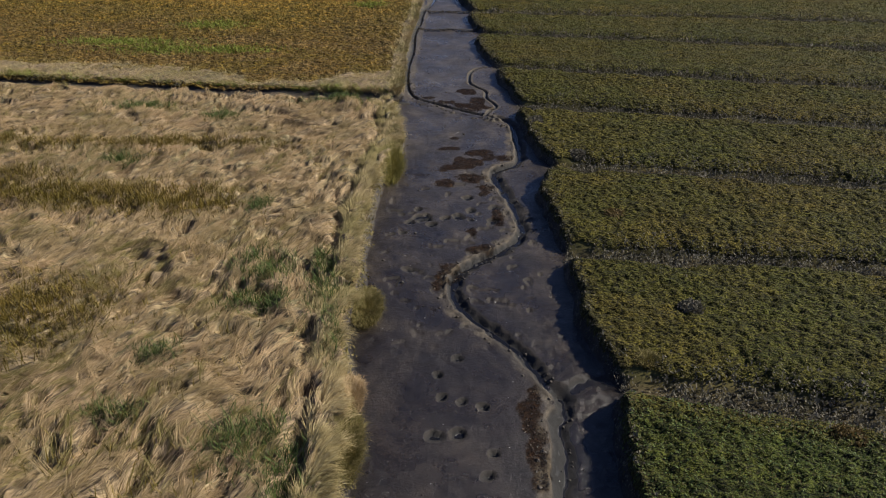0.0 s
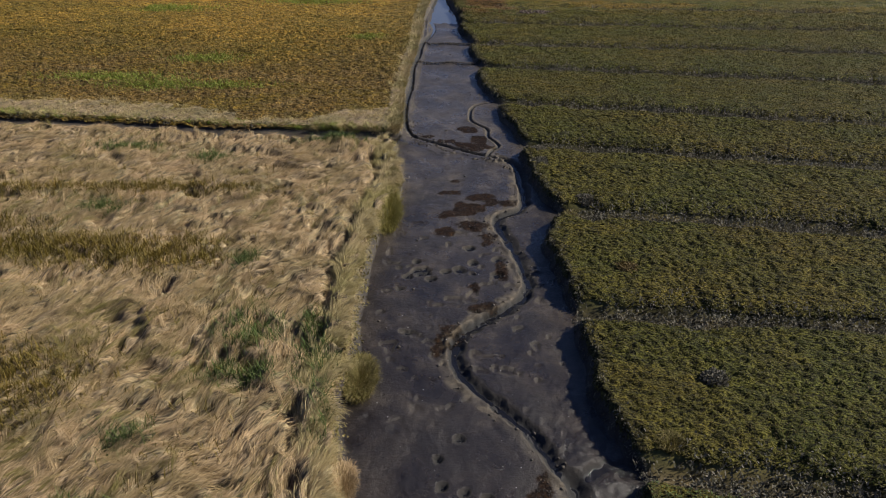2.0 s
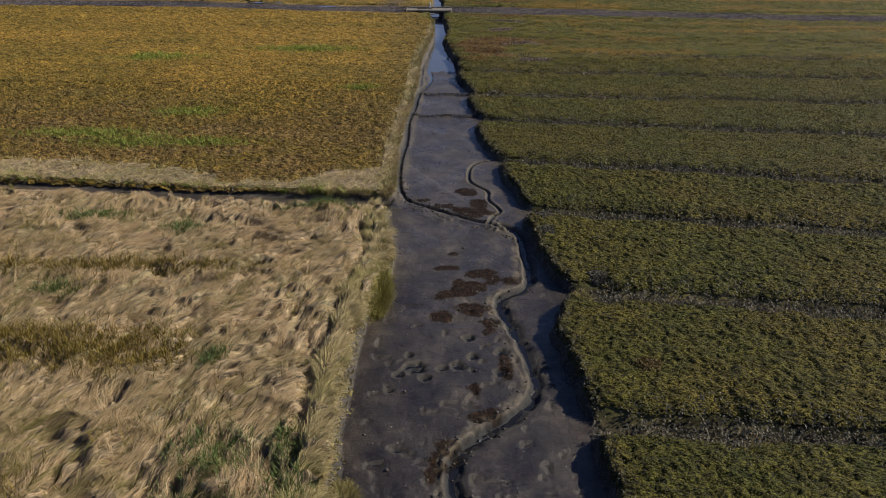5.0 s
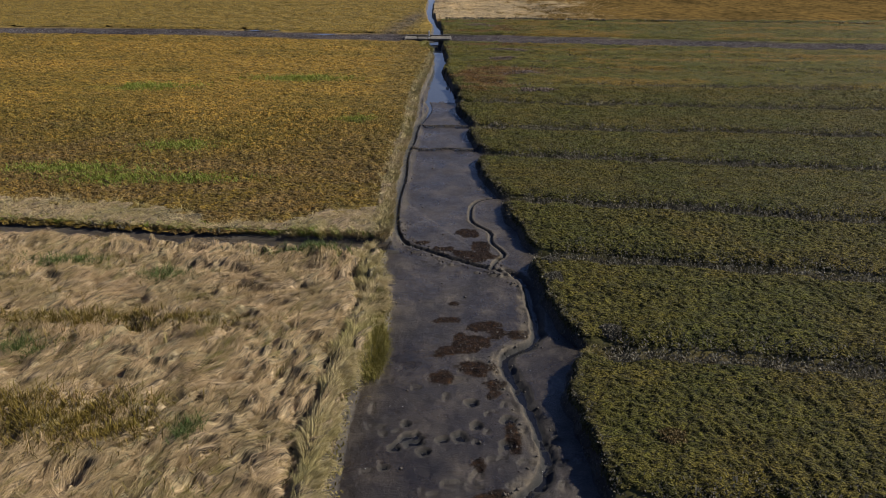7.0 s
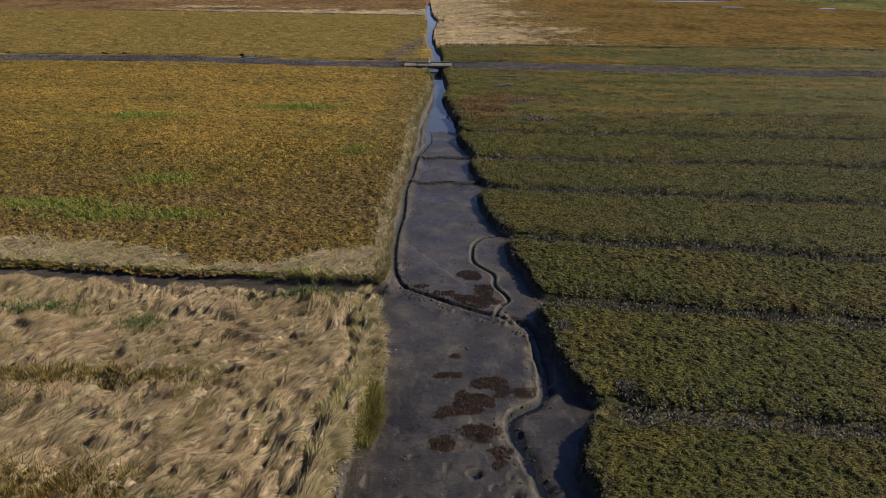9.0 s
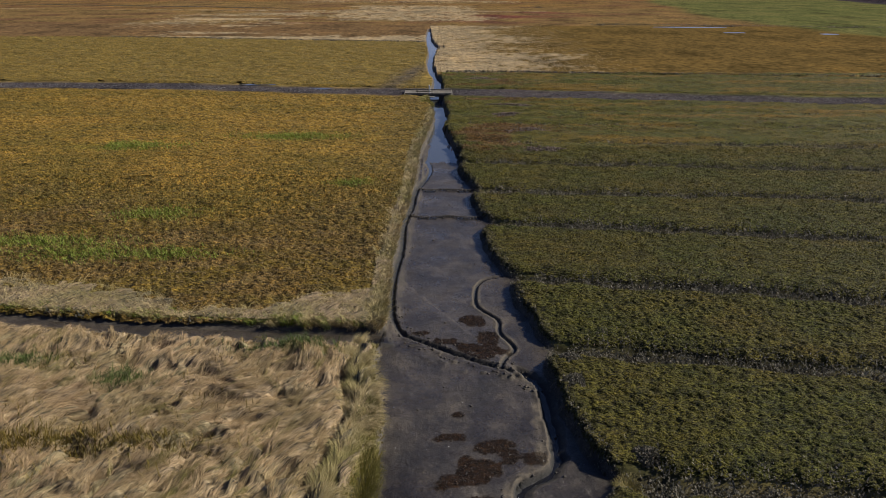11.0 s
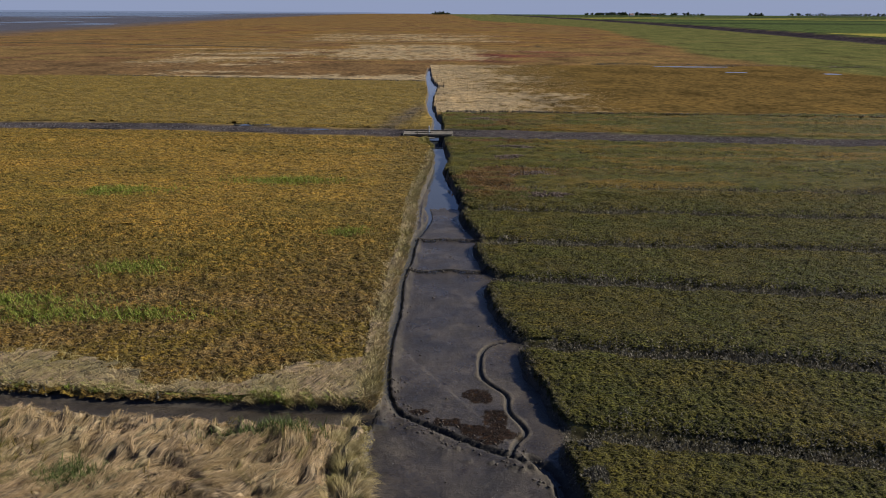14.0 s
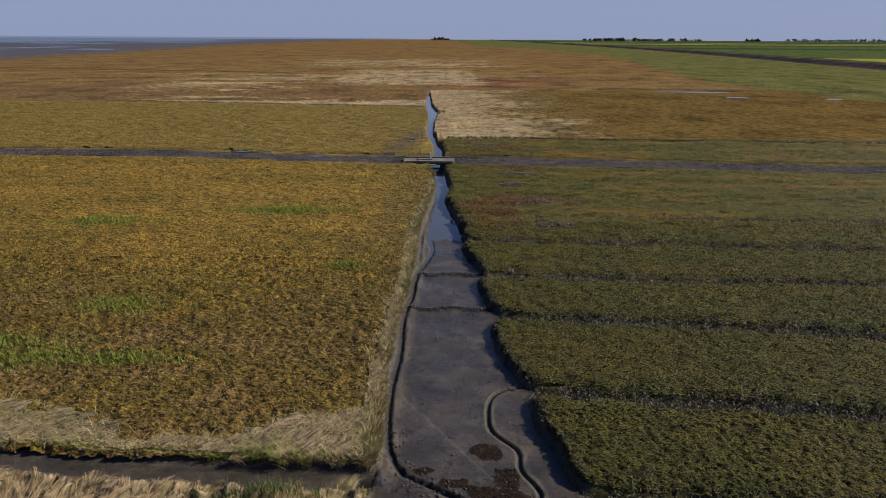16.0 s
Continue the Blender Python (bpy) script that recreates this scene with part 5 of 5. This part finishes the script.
ok = (in_ditch(px, py) < -0.5) & (np.abs(py - np.interp(px, ROAD_X, ROAD_C)) < 3.1)
px, py = px[ok], py[ok]
chips("gravel", np.stack([px, py, height(px, py) + 0.01], 1), rng.uniform(0.03, 0.13, len(px)), STONE, "grey broken stone strewn on the track", "gravel", 0.5, False)

# clods along the dark bar of mud and the edges of the rills
k = 7000
px, py = rng.uniform(-2.3, 4.6, k), rng.uniform(-8, 48, k)
b, s2 = to_line(px, py, BANK_RILL)
a, s1 = to_line(px, py, RILL)
w = np.maximum.reduce([np.exp(-((b - 0.35) / 0.3) ** 2) * (py < 26), 0.35 * np.exp(-((a - 0.35) / 0.2) ** 2), 0.5 * np.exp(-((py - 39.5) / 0.15) ** 2), 0.5 * np.exp(-((py - 46) / 0.15) ** 2), 0 * px + 0.01])
ok = (rng.uniform(0, 1, k) < w) & (in_ditch(px, py) > 0.15)
px, py = px[ok], py[ok]
chips("mud_clods", np.stack([px, py, height(px, py) + 0.01], 1), rng.uniform(0.03, 0.10, len(px)), DARK_SOIL, "small dark clods of mud on the ditch bed", "mud clods", 0.6, False)

for line in (39.6, 46.0):
    k = 420
    px = rng.uniform(float(left_edge(np.array([line]))[0]) + 0.3, float(right_edge(np.array([line]))[0]) + 0.3, k)
    py = line + 0.12 * np.sin(px * 2.3) + rng.normal(0, 0.09, k)
    chips("clod_bar", np.stack([px, py, height(px, py) + 0.02], 1), rng.uniform(0.03, 0.10, k), DARK_SOIL, "low dark bar of clods across the ditch", "mud bar", 0.7, False)


def pool(x, y, rx, ry, seed):
    """A shallow puddle with an uneven rim."""
    a = np.linspace(0, 2 * np.pi, 48, endpoint=False)
    r = 0.6 + 0.7 * fbm(np.cos(a) * 1.6 + seed * 9, np.sin(a) * 1.6 + seed * 5, seed)
    ring = np.stack([x + rx * r * np.cos(a), y + ry * r * np.sin(a)], 1)
    level = float(np.max(height(ring[:, 0], ring[:, 1]))) + 0.02
    v = np.vstack([[x, y, level], np.hstack([ring, np.full((48, 1), level)])])
    f = np.stack([np.zeros(48, int), 1 + np.arange(48), 1 + (np.arange(48) + 1) % 48], 1)
    tagged(new("puddle", mesh_of("puddle", v, f, WATER)), "shallow puddle reflecting the pale sky", "puddle", kind="structure")


for n, (x, y, rx, ry) in enumerate(((-24, 96.4, 2.2, 1.0), (-16.3, 87.2, 1.6, 0.6), (67, 211.5, 10, 1.8), (73, 191.5, 3.0, 1.2), (95, 188, 2.2, 1.8), (-15, 93.0, 1.5, 0.5))):
    pool(x, y, rx, ry, n + 3)


def tree(tall, seed):
    """A far field tree: tapered trunk, limbs, and a crown of leaf clumps with gaps."""
    base = tagged(new("tree"), "distant dark green leafy tree on the horizon", "tree", "trees on the horizon")
    bm = bmesh.new()
    bmesh.ops.create_cone(bm, segments=8, radius1=tall * 0.035, radius2=tall * 0.015, depth=tall * 0.5, matrix=Matrix.Translation((0, 0, tall * 0.25)))
    for k in range(6):
        a = k * 1.05 + seed
        m = Matrix.Translation((0, 0, tall * (0.3 + 0.03 * k))) @ Matrix.Rotation(a, 4, "Z") @ Matrix.Rotation(radians(50), 4, "Y") @ Matrix.Translation((0, 0, tall * 0.15))
        bmesh.ops.create_cone(bm, segments=6, radius1=tall * 0.014, radius2=tall * 0.005, depth=tall * 0.3, matrix=m)
    part("trunk", bm, BARK, base)
    g = np.random.default_rng(seed)
    hubs = g.normal(0, 1, (16, 3)) * np.array([0.24, 0.24, 0.16]) * tall + np.array([0, 0, 0.62 * tall])
    c = (hubs[g.integers(0, 16, 1100)] + g.normal(0, 0.075 * tall, (1100, 3)))
    ob = leaves("crown", c, g.uniform(0.04, 0.09, 1100) * tall, 0.9, CROWN, "", "")
    del ob["kind"]
    ob.parent = base
    return base


far = [tree(13, 2), tree(11, 5), tree(14, 9)]
spots = [(-40 + 5.5 * k, 3500 + 40 * (k % 3)) for k in range(14)]
spots += [(620 + 8.5 * k + 9 * math.sin(k * 2.1), 3450 + 60 * math.sin(k)) for k in range(50)]
spots += [(1340 + 7 * k, 3500) for k in range(10)]
spots += [(1105 + 10 * k, 3600 + 30 * math.sin(k)) for k in range(9)]
spots += [(660 + 6.5 * k, 3520 + 40 * math.sin(k * 1.9)) for k in range(40)]
spots += [(1700 + 9 * k, 3900 + 50 * math.sin(k * 1.3)) for k in range(60)]
for n, (x, y) in enumerate(spots):
    ob = far[n % 3] if n < 3 else copy_thing(far[n % 3], Matrix.Identity(4))
    ob.matrix_basis = Matrix.LocRotScale((x, y, float(height(x, y))), Euler((0, 0, n * 1.7)), Vector((1, 1, 1)) * (0.62 + 0.45 * ((n * 37) % 11) / 11))


def farmhouse(x, y, turn):
    base = tagged(new("farmhouse"), "distant pale farmhouse with a dark red roof", "house", "farmhouses on the horizon")
    base.matrix_basis = pose(x, y, float(height(x, y)), 0, 0, turn)
    part("wall", block(22, 10, 5, 0.05, (0, 0, 2.5)), BRICK, base)
    bm = bmesh.new()
    v = [bm.verts.new(c) for c in ((-11.5, -5.6, 4.8), (11.5, -5.6, 4.8), (11.5, 5.6, 4.8), (-11.5, 5.6, 4.8), (-10, 0, 10), (10, 0, 10))]
    for f in ((0, 1, 5, 4), (2, 3, 4, 5), (1, 2, 5), (3, 0, 4), (3, 2, 1, 0)):
        bm.faces.new([v[i] for i in f])
    part("roof", bm, ROOF, base)


farmhouse(800, 3380, 20)
farmhouse(905, 3420, -15)

k = 70
px, py = rng.uniform(-1.8, 4.2, k), rng.uniform(-7, 20, k)
ok = in_ditch(px, py) > 0.5
chips("shells", np.stack([px, py, height(px, py) + 0.01], 1)[ok], rng.uniform(0.012, 0.03, ok.sum()), WHITE, "small white shells scattered on the mud", "shells", 0.5, False)

# the same plants, thinner, behind and beside the flight
def outside(x, y):
    return np.where(y < -9, 1.0, np.abs(x) > fan(y)) * (y < 60)


def wider_straw():
    x, y = scatter(15, -40, -1.8, -30, 24, lambda x, y: rough_grass(x, y) * outside(x, y))
    n = len(x)
    a = lodged(x, y) + rng.normal(0, 0.3, n)
    lean = np.stack([np.cos(a), np.sin(a), rng.uniform(-0.05, 0.2, n)], 1) * rng.uniform(0.8, 1.4, n)[:, None]
    root = np.stack([x, y, height(x, y) + rng.uniform(0, 0.12, n)], 1)
    blades("straw_grass", root, lean, rng.uniform(0.04, 0.08, n), rng.uniform(0.1, 0.25, n), STRAW, "tall lodged straw-coloured grass lying in swirls", "grass")


wider_straw()
carpet("marsh_herbs", 22, (3, 45, -30, 60), lambda x, y: sstep(-0.15, 0.1, x - right_edge(y)) * (1 - 0.8 * furrow(x, y)) * outside(x, y), (0.08, 0.16), 0.14, HERB, "low olive-green marsh herbs in raised beds", 0.8)
tufts("golden_herbs", 7, (-60, -20, 24, 60), lambda x, y: (y > np.interp(x, SIDE_X, SIDE_C) + 0.5) * outside(x, y), (0.2, 0.4), (0.08, 0.16), 0.8, GOLD, "golden olive marsh plants in autumn colour", "marsh herbs")

def drain_fringe(name, x0, x1, mid, n, mat, label):
    """Dark tufts that stand along a far drain."""
    x = rng.uniform(x0, x1, n)
    y = mid(x) + rng.normal(0.5, 0.5, n)
    a = rng.uniform(0, 2 * np.pi, n)
    lean = np.stack([0.3 * np.cos(a), 0.3 * np.sin(a), rng.uniform(0.1, 0.32, n)], 1)
    blades(name, np.stack([x, y, height(x, y) - 0.02], 1), lean, rng.uniform(0.1, 0.25, n), 0 * a + 0.05, mat, label, "scrub")


drain_fringe("drain_scrub", -75, -4, lambda x: 162 - 0.158 * (x + 3.3), 2600, SCRUB, "dark scrub along a far drain")
drain_fringe("drain_scrub", -255, -61, lambda x: 316 - 0.26 * (x + 61), 5000, SCRUB, "dark scrub along a far drain")
drain_fringe("drain_scrub", 1, 64, lambda x: 110 - 0.066 * x, 2600, SCRUB, "dark scrub along a far drain")
drain_fringe("drain_scrub", 43, 130, lambda x: 223 - 0.13 * (x - 43), 1500, SCRUB, "dark scrub along a far drain")
carpet("rusty_herbs", 12, (1.0, 34, 56, 108), lambda x, y: herb_field(x, y) * sstep(0.54, 0.66, fbm(x * 0.22, y * 0.5, 101)) * (0.25 + 0.75 * sstep(14, 6, x)), (0.06, 0.12), 0.08, RUST, "rusty red-brown withered herbs", 0.7, top=herb_top_far)
carpet("green_herbs", 120, (4.5, 16, -9, -3.0), lambda x, y: herb_field(x, y) * sstep(0.3, 0.6, fbm(x * 0.5, y * 0.5, 105)), (0.025, 0.05), 0.06, GREEN, "fresh green low herbs in the nearest bed", 0.6, top=herb_top)
